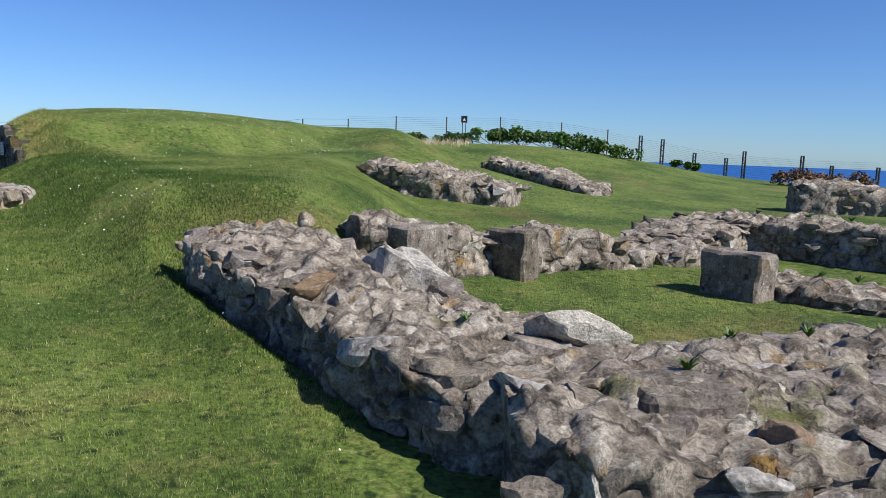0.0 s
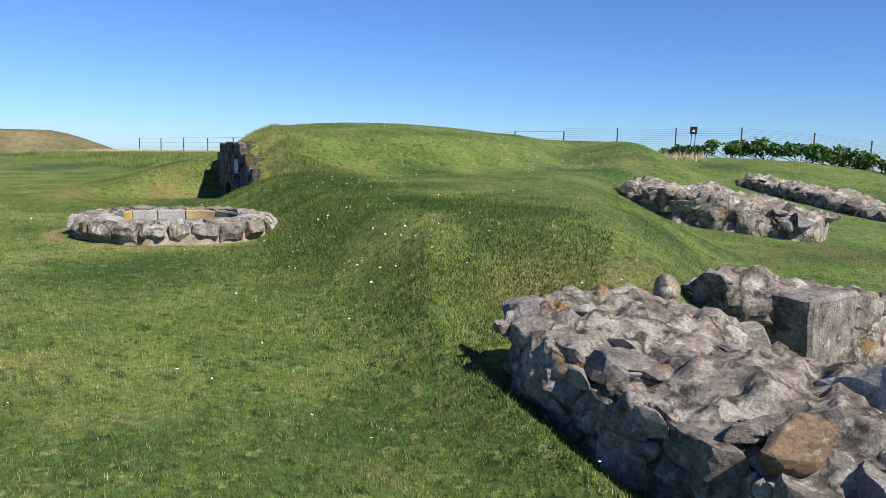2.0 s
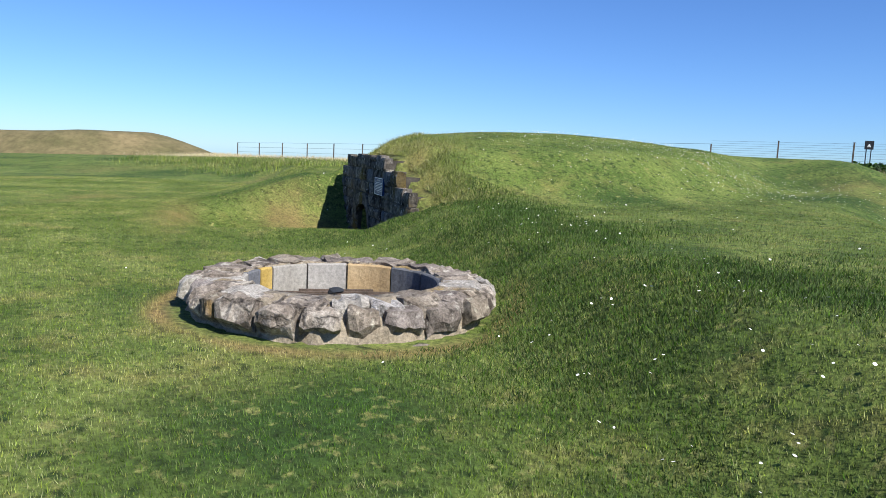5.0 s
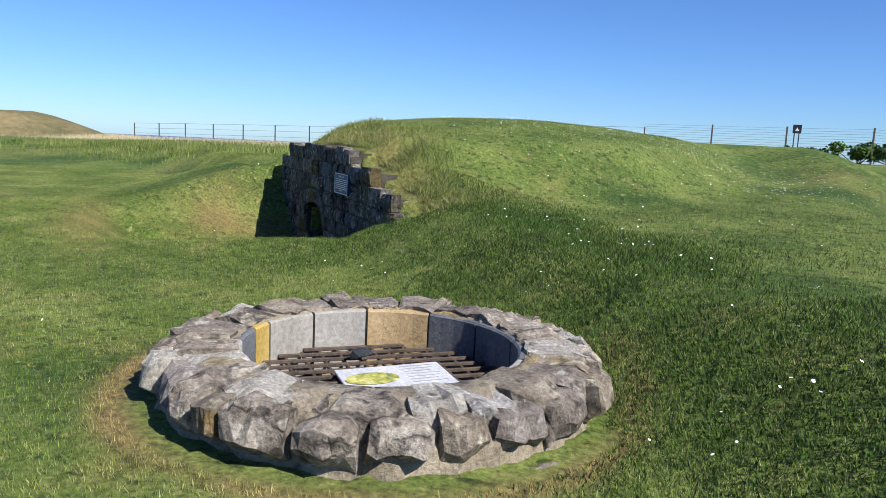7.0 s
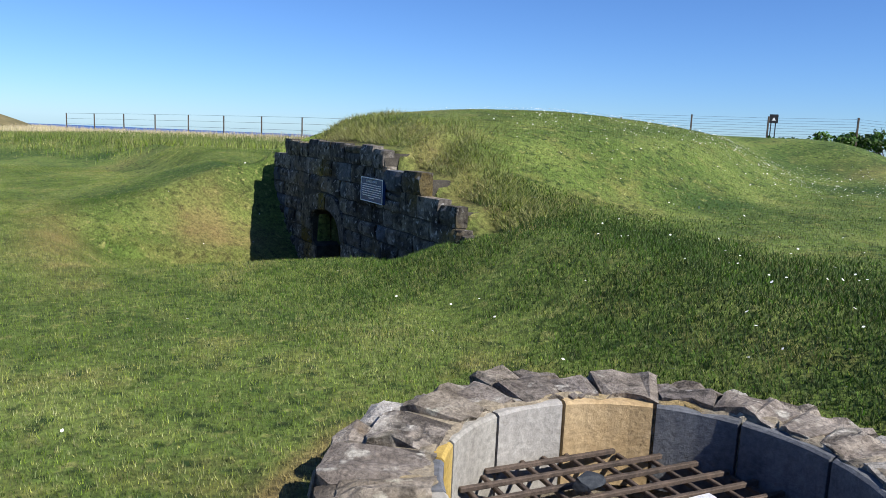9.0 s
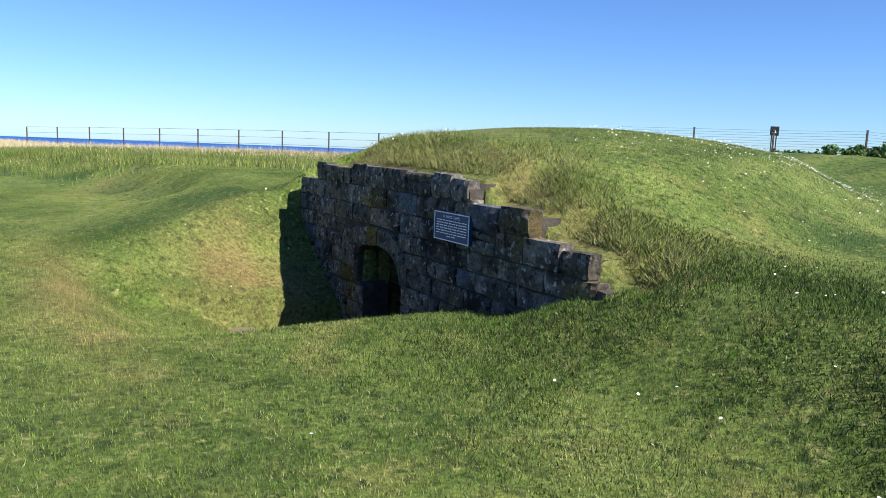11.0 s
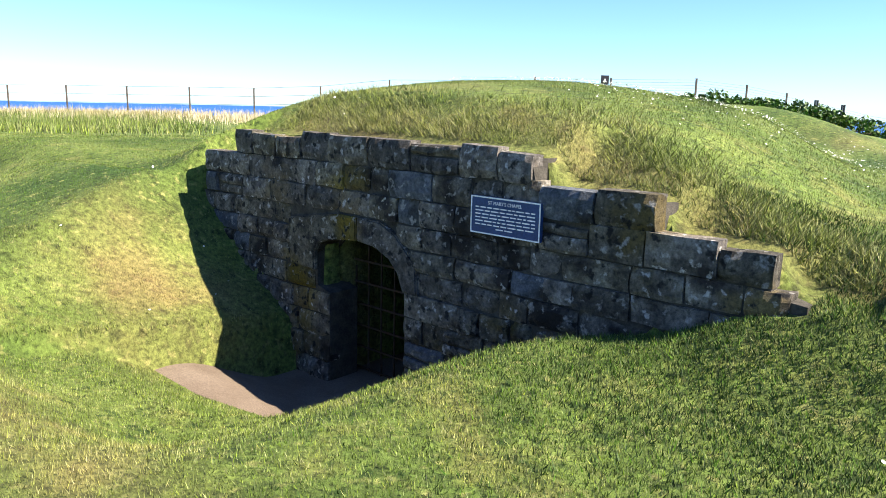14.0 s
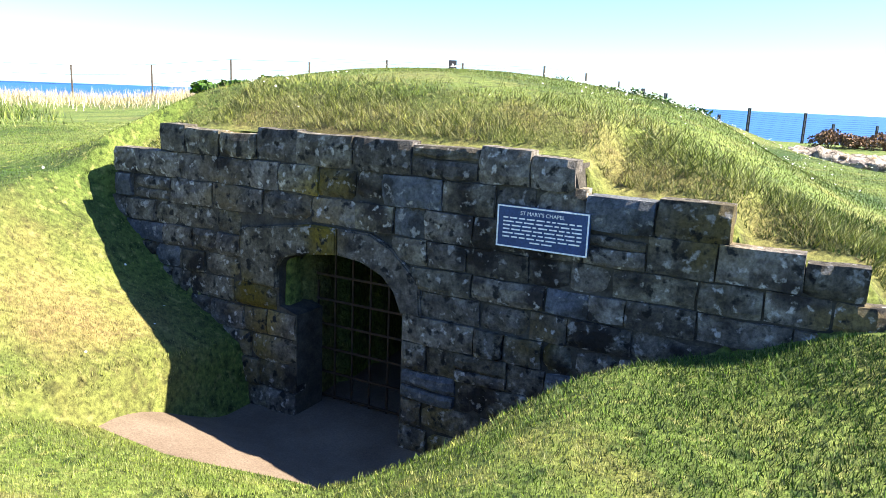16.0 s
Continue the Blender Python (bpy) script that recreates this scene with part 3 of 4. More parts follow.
# ---- the well ----
well = tagged(new("well"), "round low stone well with an iron grate", "well")
well.location = (WELL[0], WELL[1], 0.05)
segs = 120
prof = [(0.73, -1.5), (0.73, 0.5), (0.735, 0.72), (0.75, 0.80), (0.85, 0.795), (0.97, 0.775), (1.04, 0.74), (1.09, 0.66), (1.115, 0.55), (1.17, 0.42), (1.24, 0.2)]
vs, fs = [], []
for i in range(segs):
    a = 2 * math.pi * i / segs
    for r, z in prof:
        p = Vector((math.cos(a) * r, math.sin(a) * r, z))
        k = 0.0 if r < 0.74 else (cells(p + noise.noise_vector(p * 3) * 0.1, 4.2) - 0.6) * 0.06 + noise.noise(p * 7) * 0.03
        q = p + Vector((math.cos(a), math.sin(a), 0.4)).normalized() * k
        vs.append(q)
for i in range(segs):
    for j in range(len(prof) - 1):
        a, b = i * len(prof) + j, ((i + 1) % segs) * len(prof) + j
        fs.append((a, a + 1, b + 1, b))
raw("core", vs, fs, BUFF, well, "rough mortared rubble ring")


def ring_block(a0, a1, r0, r1, z0, z1, mat, parent, name="stone_block"):
    bm = bmesh.new()
    n, lay = 4, []
    for i in range(n + 1):
        a = a0 + (a1 - a0) * i / n
        lay.append([bm.verts.new((math.cos(a) * r, math.sin(a) * r, z)) for r, z in ((r0, z0), (r0, z1 - 0.01), (r0 + 0.012, z1), (r1, z1), (r1, z0))])
    for p, q in zip(lay, lay[1:]):
        for j in range(5):
            bm.faces.new((p[j], p[(j + 1) % 5], q[(j + 1) % 5], q[j]))
    bm.faces.new(lay[0])
    bm.faces.new(lay[-1][::-1])
    return part(name, bm, mat, parent)


tones = [OCHRE, SLATE, SLATE, SLATE, CREAM, SLATE, OCHRE, SLATE, CREAM, SLATE, OCHRE, CREAM, CREAM]
edges = [118, 87, 60, 30, 0, -32, -64, -96, -128, -158, -176, -188, -215, -242]
for k, mat in enumerate(tones):
    ring_block(radians(edges[k + 1] + 0.6), radians(edges[k] - 0.6), 0.705, 0.80, 0.42, 0.785, mat, well)
rng = random.Random(5)


def rim_stone(a0, a1, ring, mat):
    """One roughly squared stone of a ring: ring is its outline in section (radius, height), inner foot first."""
    bm = bmesh.new()
    n, lay, k = 6, [], rng.uniform(-0.03, 0.04)
    drop = rng.uniform(-0.012, 0.012)
    off = Vector((rng.uniform(0, 50), 0, 0))
    for i in range(n + 1):
        a = a0 + (a1 - a0) * i / n
        edge = 0.018 if i in (0, n) else 0.0
        row = []
        for j, (r, z) in enumerate(ring):
            p = Vector((math.cos(a) * r, math.sin(a) * r, z))
            o = Vector((math.cos(a), math.sin(a), 0))
            p += o * ((k - edge) if j in (2, 3, 4) else 0) + Vector((0, 0, drop - edge * 0.7 if j in (1, 2) else 0))
            row.append(bm.verts.new(p + noise.noise_vector(p * 8 + off) * 0.036 + noise.noise_vector(p * 25 + off) * 0.016))
        lay.append(row)
    m = len(ring)
    for p, q in zip(lay, lay[1:]):
        for j in range(m):
            bm.faces.new((p[j], p[(j + 1) % m], q[(j + 1) % m], q[j]))
    bm.faces.new(lay[0])
    bm.faces.new(lay[-1][::-1])
    return part("stone", bm, mat, well)


def ring_of(lo, hi, ring, gap, spread=0.0):
    a = rng.uniform(0, 10)
    last = a + 360
    while a < last - 3:
        w = min(rng.uniform(lo, hi), last - a)
        g = rng.uniform(*gap) / 2
        grow = rng.uniform(-spread, spread)
        rim_stone(radians(a + g), radians(a + w - g), [(r + (grow if r > 0.95 else 0), z) for r, z in ring], rng.choice((STONE, STONE, STONE, RUBBLE, PALE)))
        a += w


ring_of(9, 20, [(0.80, 0.68), (0.745, 0.80), (0.97, 0.812), (1.04, 0.78), (1.05, 0.7)], (0.6, 1.6), 0.05)
ring_of(8, 17, [(0.98, 0.61), (0.99, 0.785), (1.07, 0.79), (1.125, 0.755), (1.145, 0.67), (1.09, 0.6)], (0.8, 2.6), 0.03)
ring_of(7, 19, [(1.02, 0.25), (1.06, 0.5), (1.14, 0.55), (1.2, 0.49), (1.24, 0.25)], (0.8, 3.0), 0.03)

grate = tagged(new("well_grate"), "rusty iron bar grate set inside the well", "grate")
grate.location = (WELL[0], WELL[1], 0.62)
grate.rotation_euler = (0, 0, radians(35))
for k in range(-6, 7):
    h = math.sqrt(0.7 ** 2 - (k * 0.105) ** 2)
    part("bar", box(bmesh.new(), -h, h, k * 0.105 - 0.010, k * 0.105 + 0.010, -0.006, 0.014, 0.003), IRON, grate)
    part("cross_bar", box(bmesh.new(), k * 0.105 - 0.009, k * 0.105 + 0.009, -h, h, -0.022, -0.004, 0.003), IRON, grate)
bm = bmesh.new()
bmesh.ops.create_circle(bm, cap_ends=True, segments=48, radius=0.9, matrix=Matrix.Translation((WELL[0], WELL[1], -1.4)))
tagged(part("well_floor", bm, SOIL), "dark rubble silt under the well grate", "soil", kind="structure")

board = tagged(new("info_board"), "white printed board lying on the well grate", "board")
board.matrix_basis = pose(-6.49, 9.545, 0.652, 1, -1, 37)
part("panel", box(bmesh.new(), -0.288, 0.288, -0.184, 0.184, -0.008, 0.008, 0.003), PAPER, board)
bm = bmesh.new()
bmesh.ops.create_circle(bm, cap_ends=True, segments=20, radius=0.11, matrix=Matrix.Translation((-0.13, 0.0, 0.0115)) @ Matrix.Diagonal((1.3, 0.8, 1, 1)))
part("picture", bm, PRINT, board, "yellow-green printed picture")
for k in range(7):
    part("text_line", box(bmesh.new(), 0.06, 0.25 - 0.02 * (k % 3), 0.14 - k * 0.04, 0.147 - k * 0.04, 0.008, 0.0105), INK, board)

litter = tagged(link("wrapper", stone_mesh("wrapper", 91, 3, 0.8), STEEL), "crumpled dark wrapper lying on the well grate", "litter")
litter.matrix_basis = pose(-6.81, 9.81, 0.67, 10, 0, 30) @ Matrix.Diagonal((0.13, 0.08, 0.06, 1))

# ---- the sunken chapel ----
front = tagged(new("chapel_front"), "shaded blackened ashlar chapel wall with an arched doorway", "chapel wall")
front.matrix_basis = pose(C0[0], C0[1], 0, 0, 0, math.degrees(math.atan2(-U[1], -U[0])))


def arch_edge():
    return [(2.82, 0.56), (2.88, 0.70), (2.98, 0.80), (3.15, 0.87), (3.35, 0.89), (3.7, 0.85), (3.86, 0.79), (3.9, 0.72), (3.9, 0.42), (3.73, 0.37)]


def slab_of(points, y0, y1, mat, name, parent, label="", bevel=0.0):
    """A plate from an outline (run along the wall, height), from depth y0 to y1 behind the face."""
    bm = bmesh.new()
    f = bm.faces.new([bm.verts.new((-s, y0, z)) for s, z in points])
    ext = bmesh.ops.extrude_face_region(bm, geom=[f])
    bmesh.ops.translate(bm, verts=[g for g in ext["geom"] if isinstance(g, bmesh.types.BMVert)], vec=(0, y1 - y0, 0))
    if bevel:
        bmesh.ops.bevel(bm, geom=[e for e in bm.edges if abs(e.verts[0].co.y - y0) < 1e-5 and abs(e.verts[1].co.y - y0) < 1e-5], offset=bevel, segments=2, affect="EDGES")
    bmesh.ops.triangulate(bm, faces=[q for q in bm.faces if len(q.verts) > 4])
    return part(name, bm, mat, parent, label)


core = [(-0.1, -0.9), (2.82, -0.9)] + arch_edge() + [(3.73, -0.9), (5.9, -0.9), (5.85, 1.08), (5.62, 1.10), (5.62, 1.38), (5.1, 1.40), (5.1, 1.66), (1.68, 1.66),
                                                    (1.62, 1.45), (0.8, 1.45), (0.78, 1.22), (0.15, 1.22), (0.1, 1.05), (-0.08, 1.03)]
slab_of(core, 0.03, 0.34, MORTAR_SHADE, "core", front)

rng = random.Random(8)
levels = [-0.9, -0.68, -0.46, -0.25, -0.04, 0.17, 0.37, 0.56, 0.74, 0.91, 1.09, 1.29, 1.50, 1.72]
lintel_r = [(2.82, 0.56), (2.88, 0.70), (2.98, 0.80), (3.15, 0.87), (3.35, 0.89), (3.35, 1.08), (3.08, 1.08), (2.9, 1.0), (2.68, 0.80), (2.66, 0.56)]
lintel_l = [(3.36, 0.89), (3.7, 0.85), (3.86, 0.79), (3.9, 0.72), (3.9, 0.56), (4.24, 0.56), (4.26, 0.98), (3.6, 1.08), (3.36, 1.08)]


def course(z0, z1):
    """The runs of blocks of one course: from, to."""
    zm = (z0 + z1) / 2
    right = 0.0 if z1 < 1.12 else 0.1 if z1 < 1.3 else 0.78 if z1 < 1.52 else 1.66
    left = 5.85 if z1 < 1.12 else 5.62 if z1 < 1.52 else 5.07
    if zm > 1.08:
        return [(right, left)]
    if zm > 0.56:
        return [(right, 2.67 + max(0, zm - 0.72) * 0.9), (4.26, left)]
    if zm > 0.37:
        return [(right, 2.81), (3.91, left)]
    return [(right, 2.81), (3.73, left)]


def ashlar(s0, s1, z0, z1, mat=ASHLAR):
    """One weathered block: a rough face of small facets with worn arrises."""
    bm = bmesh.new()
    g, d = rng.uniform(0.003, 0.008), rng.uniform(-0.02, 0.016)
    off, nx, nz = Vector((rng.uniform(0, 90), 0, 0)), 5, 4
    x0, x1, lo, hi = -s1 + g, -s0 - g, z0 + g, z1 - g
    worn = rng.uniform(0.008, 0.026)
    grid = []
    for i in range(nx + 1):
        row = []
        for k in range(nz + 1):
            u, v = i / nx, k / nz
            if 0 < i < nx:
                u += rng.uniform(-0.05, 0.05)
            if 0 < k < nz:
                v += rng.uniform(-0.06, 0.06)
            rim = (i in (0, nx)) + (k in (0, nz))
            p = Vector((x0 + (x1 - x0) * u, d, lo + (hi - lo) * v))
            q = noise.noise_vector(p * 6 + off)
            p += Vector((q.x * 0.012, q.y * 0.017 + noise.noise(p * 19 + off) * 0.009 + worn * rim * 0.8, q.z * 0.012))
            row.append(bm.verts.new(p))
        grid.append(row)
    for i in range(nx):
        for k in range(nz):
            bm.faces.new((grid[i][k], grid[i + 1][k], grid[i + 1][k + 1], grid[i][k + 1]))
    edge = [grid[i][0] for i in range(nx + 1)] + [grid[nx][k] for k in range(1, nz + 1)] + [grid[i][nz] for i in range(nx - 1, -1, -1)] + [grid[0][k] for k in range(nz - 1, 0, -1)]
    back = [bm.verts.new((v.co.x, 0.14, v.co.z)) for v in edge]
    for k in range(len(edge)):
        n = (k + 1) % len(edge)
        bm.faces.new((edge[k], back[k], back[n], edge[n]))
    return part("stone_block", bm, mat, front)


for z0, z1 in zip(levels, levels[1:]):
    for lo, hi in course(z0, z1):
        s = lo
        while s < hi - 0.01:
            w = rng.uniform(0.2, 0.5)
            e = hi if hi - s - w < 0.16 else s + w
            t = BLUESTONE if rng.random() < 0.05 else ASHLAR
            top = z1 + (rng.uniform(-0.03, 0.03) if z1 > 1.1 and (z1 > 1.6 or s < 1.6) else 0)
            if z1 - z0 > 0.19 and e - s > 0.3 and rng.random() < 0.16:
                h = z0 + (z1 - z0) * rng.uniform(0.42, 0.58)
                ashlar(s, e, z0, h, t)
                ashlar(s, e, h, top, t)
            else:
                ashlar(s, e, z0, top, t)
            s = e
slab_of(lintel_r, -0.012, 0.3, ASHLAR, "lintel", front, "curved arch stone", 0.012)
slab_of(lintel_l, -0.012, 0.3, ASHLAR, "lintel", front, "curved arch stone", 0.012)

# chamber behind the doorway
chamber = tagged(new("chapel_chamber"), "low stone chamber behind the doorway, coloured dark for shade", "chamber", kind="structure")
chamber.matrix_basis = front.matrix_basis
# walls and vault painted near-black so the doorway reads as unlit
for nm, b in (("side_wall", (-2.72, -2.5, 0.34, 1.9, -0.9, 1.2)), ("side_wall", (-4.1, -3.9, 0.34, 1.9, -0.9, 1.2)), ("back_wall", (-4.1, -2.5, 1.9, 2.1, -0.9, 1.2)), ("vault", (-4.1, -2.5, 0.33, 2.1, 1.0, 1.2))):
    part(nm, box(bmesh.new(), *b), MORTAR_SHADE, chamber)
fs_, fn_ = np.meshgrid(np.arange(1.0, 5.2, 0.08), np.arange(-1.88, 2.1, 0.08))
PX, PY = C0[0] + fs_ * U[0] + fn_ * N[0], C0[1] + fs_ * U[1] + fn_ * N[1]
keep_room = (fn_ > -0.3) | ((fs_ > 2.6) & (fs_ < 4.0))
pi_ = np.arange(PX.size).reshape(PX.shape)
pq = np.stack([pi_[:-1, :-1], pi_[1:, :-1], pi_[1:, 1:], pi_[:-1, 1:]], -1).reshape(-1, 4)
pq = pq[keep_room.ravel()[pq].all(1)]
floor_c = raw("floor", np.stack([PX, PY, paving(fs_, fn_) + 0.004 * lump(PX, PY, 5.0)], -1).reshape(-1, 3), pq, CONCRETE, smooth=True)
tagged(floor_c, "worn buff concrete floor of the sunken forecourt", "floor", kind="structure")

gate = tagged(new("iron_gate"), "brown iron grille gate closing the chapel doorway", "gate")
gate.matrix_basis = front.matrix_basis
for k in range(7):
    bm = bmesh.new()
    part("upright_bar", rod(bm, (-2.84 - k * 0.165, 0.42, -0.44), (-2.84 - k * 0.165, 0.42, 0.86 if 0 < k < 6 else 0.55), 0.009), GRILLE, gate)
for k in range(7):
    bm = bmesh.new()
    part("cross_bar", box(bm, -3.86, -2.82, 0.40, 0.41, -0.40 + k * 0.2, -0.382 + k * 0.2), GRILLE, gate)

plaque = tagged(new("plaque"), "blue enamel history plaque with white lettering and border", "sign")
plaque.matrix_basis = front.matrix_basis @ pose(-1.835, -0.03, 1.265, 90, 0, 0)
part("plate", box(bmesh.new(), -0.29, 0.29, -0.128, 0.128, -0.03, 0.004, 0.002), BLUE, plaque)
for b in ((-0.29, 0.29, 0.119, 0.128), (-0.29, 0.29, -0.128, -0.119), (-0.29, -0.281, -0.119, 0.119), (0.281, 0.29, -0.119, 0.119)):
    part("border", box(bmesh.new(), *b, 0.004, 0.008), WHITE, plaque)


def lettering(text, x, y, z, size, mat, parent):
    cu = bpy.data.curves.new("lettering", "FONT")
    cu.body, cu.size, cu.align_x, cu.extrude = text, size, "CENTER", 0.001
    tmp = new("tmp", cu)
    me = bpy.data.meshes.new_from_object(tmp.evaluated_get(bpy.context.evaluated_depsgraph_get()))
    bpy.data.objects.remove(tmp)
    me.materials.clear()
    ob = link("lettering", me, mat, parent)
    ob.location = (x, y, z)
    return ob


lettering("ST MARY'S CHAPEL", 0, 0.078, 0.0055, 0.033, WHITE, plaque)
rng = random.Random(3)
for k in range(7):
    x, end = -0.25 + (0.18 if k == 6 else 0), 0.25 - (0.18 if k == 6 else 0)
    while x < end:
        w = rng.uniform(0.02, 0.07)
        part("text_bar", box(bmesh.new(), x, min(x + w, end), 0.050 - k * 0.0235, 0.0585 - k * 0.0235, 0.004, 0.0055), WHITE, plaque)
        x += w + 0.012

# ---- fences, sign ----
def fence_post(x, y, h=0.98):
    ob = tagged(new("fence_post"), "slim dark fence post at the cliff edge", "post", "cliff fence posts")
    ob.location = (x, y, float(land(x, y)))
    part("post", box(bmesh.new(), -0.026, 0.026, -0.026, 0.026, -0.3, h, 0.006), WOOD, ob)
    part("cap", box(bmesh.new(), -0.03, 0.03, -0.03, 0.03, h, h + 0.02), WOOD, ob)
    return ob


def lattice_post(x, y, h, rz):
    ob = tagged(new("lattice_post"), "dark open lattice fence post", "post", "lattice fence posts")
    ob.matrix_basis = pose(x, y, float(land(x, y)), 0, 0, rz)
    for sx in (-0.07, 0.07):
        part("upright", box(bmesh.new(), sx - 0.025, sx + 0.025, -0.03, 0.03, -0.3, h), STEEL, ob)
    for k in range(5):
        part("rung", box(bmesh.new(), -0.07, 0.07, -0.02, 0.02, 0.12 + k * (h - 0.16) / 4, 0.16 + k * (h - 0.16) / 4), STEEL, ob)
    return ob


def wires(points, heights, label="thin wires strung between the fence posts", r=0.005):
    ob = tagged(new("fence_wire"), label, "wire")
    for h in heights:
        cu = bpy.data.curves.new("wire", "CURVE")
        cu.dimensions, cu.bevel_depth, cu.bevel_resolution = "3D", r, 0
        sp = cu.splines.new("POLY")
        sp.points.add(len(points) - 1)
        for p, (x, y) in zip(sp.points, points):
            p.co = (x, y, float(land(x, y)) + h, 1)
        tmp = new("tmp", cu)
        me = bpy.data.meshes.new_from_object(tmp.evaluated_get(bpy.context.evaluated_depsgraph_get()))
        bpy.data.objects.remove(tmp)
        me.materials.clear()
        link("wire", me, STEEL, ob)
    return ob


NET = [0.1 + 0.085 * k for k in range(15)]
west = [(-5.89 - 2.38 * k, 35.87 + 0.8 * k) for k in range(14)]
for p in west:
    fence_post(*p)
wires(west, (0.4, 0.7, 1.0))
north = [(-3.51, 35.08), (-1.13, 34.32), (1.27, 33.12), (4.1, 35.0), (6.4, 36.2)]
for p in north:
    fence_post(*p, 1.15)
wires([west[0]] + north, NET[:13], "fine wire netting between the fence posts", 0.0028)
east = [(8.1, 36.9), (9.1, 36.7), (10.8, 37.3), (12.2, 36.9), (12.6, 35.6), (14.9, 34.8), (16.0, 34.3), (17.6, 33.5)]
for (x, y), h in zip(east, (1.2, 1.2, 0.85, 0.85, 1.25, 1.25, 0.85, 0.85)):
    lattice_post(x, y, h, 20)
wires([north[-1]] + east, NET[:12], "fine wire netting between the fence posts", 0.0028)
notice = tagged(new("warning_sign"), "small black warning sign on two posts", "sign")
notice.location = (-0.41, 36.9, float(land(-0.41, 36.9)))
for sx in (-0.08, 0.08):
    part("leg", box(bmesh.new(), sx - 0.016, sx + 0.016, -0.02, 0.02, -0.3, 1.32), STEEL, notice)
part("board", box(bmesh.new(), -0.15, 0.15, -0.035, -0.02, 1.05, 1.37), BLACK, notice)
bm = bmesh.new()
tri = [bm.verts.new(v) for v in ((-0.07, -0.037, 1.14), (0.07, -0.037, 1.14), (0, -0.037, 1.27))]
bm.faces.new(tri)
part("pictogram", bm, WHITE, notice)

# far rampart
fx, fy = np.meshgrid(np.linspace(-86, -40, 50), np.linspace(40, 64, 30))
hx, hy = (fx + 63) / 20, (fy - 52) / 11
fz = land(fx, fy) - 0.4 + 2.2 * smooth_step((1 - np.hypot(hx, hy)) * 2.4) + 0.2 * lump(fx, fy, 0.6)
fi = np.arange(fx.size).reshape(fx.shape)
tagged(raw("far_mound", np.stack([fx, fy, fz], -1).reshape(-1, 3), np.stack([fi[:-1, :-1], fi[:-1, 1:], fi[1:, 1:], fi[1:, :-1]], -1).reshape(-1, 4), HILL, smooth=True),
       "distant brown grassy rampart mound", "mound", kind="structure")


# ---- growing things ----
def leaves(name, spots, size, mat, label, category, seed, per=160, flat=0.7, kind=""):
    """A clump of small leaves round each spot (x, y, z, radius)."""
    rng = np.random.default_rng(seed)
    V, k = [], 0
    for x, y, z, r in spots:
        d = rng.normal(size=(per, 3))
        d /= np.linalg.norm(d, axis=1)[:, None]
        c = d * (r * rng.uniform(0.45, 1.05, (per, 1)) * np.array((1, 1, flat))) + np.array((x, y, z + r * flat * 0.6))
        a, b = rng.normal(size=(per, 3)), rng.normal(size=(per, 3))
        a /= np.linalg.norm(a, axis=1)[:, None]
        b = np.cross(a, b)
        b /= np.linalg.norm(b, axis=1)[:, None]
        s = size * rng.uniform(0.6, 1.3, (per, 1))
        V.append(np.stack([c - a * s, c + b * s * 0.55, c + a * s, c - b * s * 0.55], 1))
    V = np.concatenate(V).reshape(-1, 3)
    return tagged(raw(name, V, np.arange(len(V)).reshape(-1, 4), mat), label, category, kind=kind)


def bush(x, y, r, h, seed, mat=LEAF, label="low dense green shrub by the cliff fence", size=0.07):
    rng = random.Random(seed)
    ob = tagged(new("bush"), label, "bush", "cliff edge bushes")
    z = float(land(x, y))
    spots = []
    bm = bmesh.new()
    for _ in range(9):
        a, q = rng.uniform(0, 6.28), rng.uniform(0, 0.9) * r
        px, py, pr = x + math.cos(a) * q * 1.5, y + math.sin(a) * q, rng.uniform(0.3, 0.5) * r
        pz = float(land(px, py)) + rng.uniform(0.1, 0.6) * h
        spots.append((px, py, pz, pr))
        rod(bm, (x, y, z - 0.1), (px, py, pz), 0.015, 4)
    part("stems", bm, TWIG, ob)
    crown = leaves("crown", spots, size, mat, "", "", seed, 150)
    crown.parent = ob
    return ob


for k, (x, y, r, h) in enumerate(((1.0, 33.6, 0.8, 0.7), (2.2, 33.2, 0.9, 0.7), (3.4, 33.0, 0.9, 0.7), (4.6, 32.4, 0.9, 0.6), (5.8, 32.0, 0.9, 0.5), (-0.8, 34.5, 0.6, 0.3), (-2.6, 35.2, 0.6, 0.4))):
    bush(x, y, r, h, 100 + k)
bush(14.0, 32.6, 0.9, 0.6, 120, TWIG, "brown withered shrub beside the lattice posts")
bush(15.6, 32.0, 0.9, 0.5, 121, TWIG, "brown withered shrub beside the lattice posts")
bush(10.0, 35.4, 0.5, 0.3, 122)
for k, (x, y) in enumerate(((-9.2, 33.0), (-8.4, 32.6), (-7.4, 33.4))):
    bush(x, y, 0.55, 0.5, 130 + k, LEAF, "leafy green weeds among dry grass", 0.09)


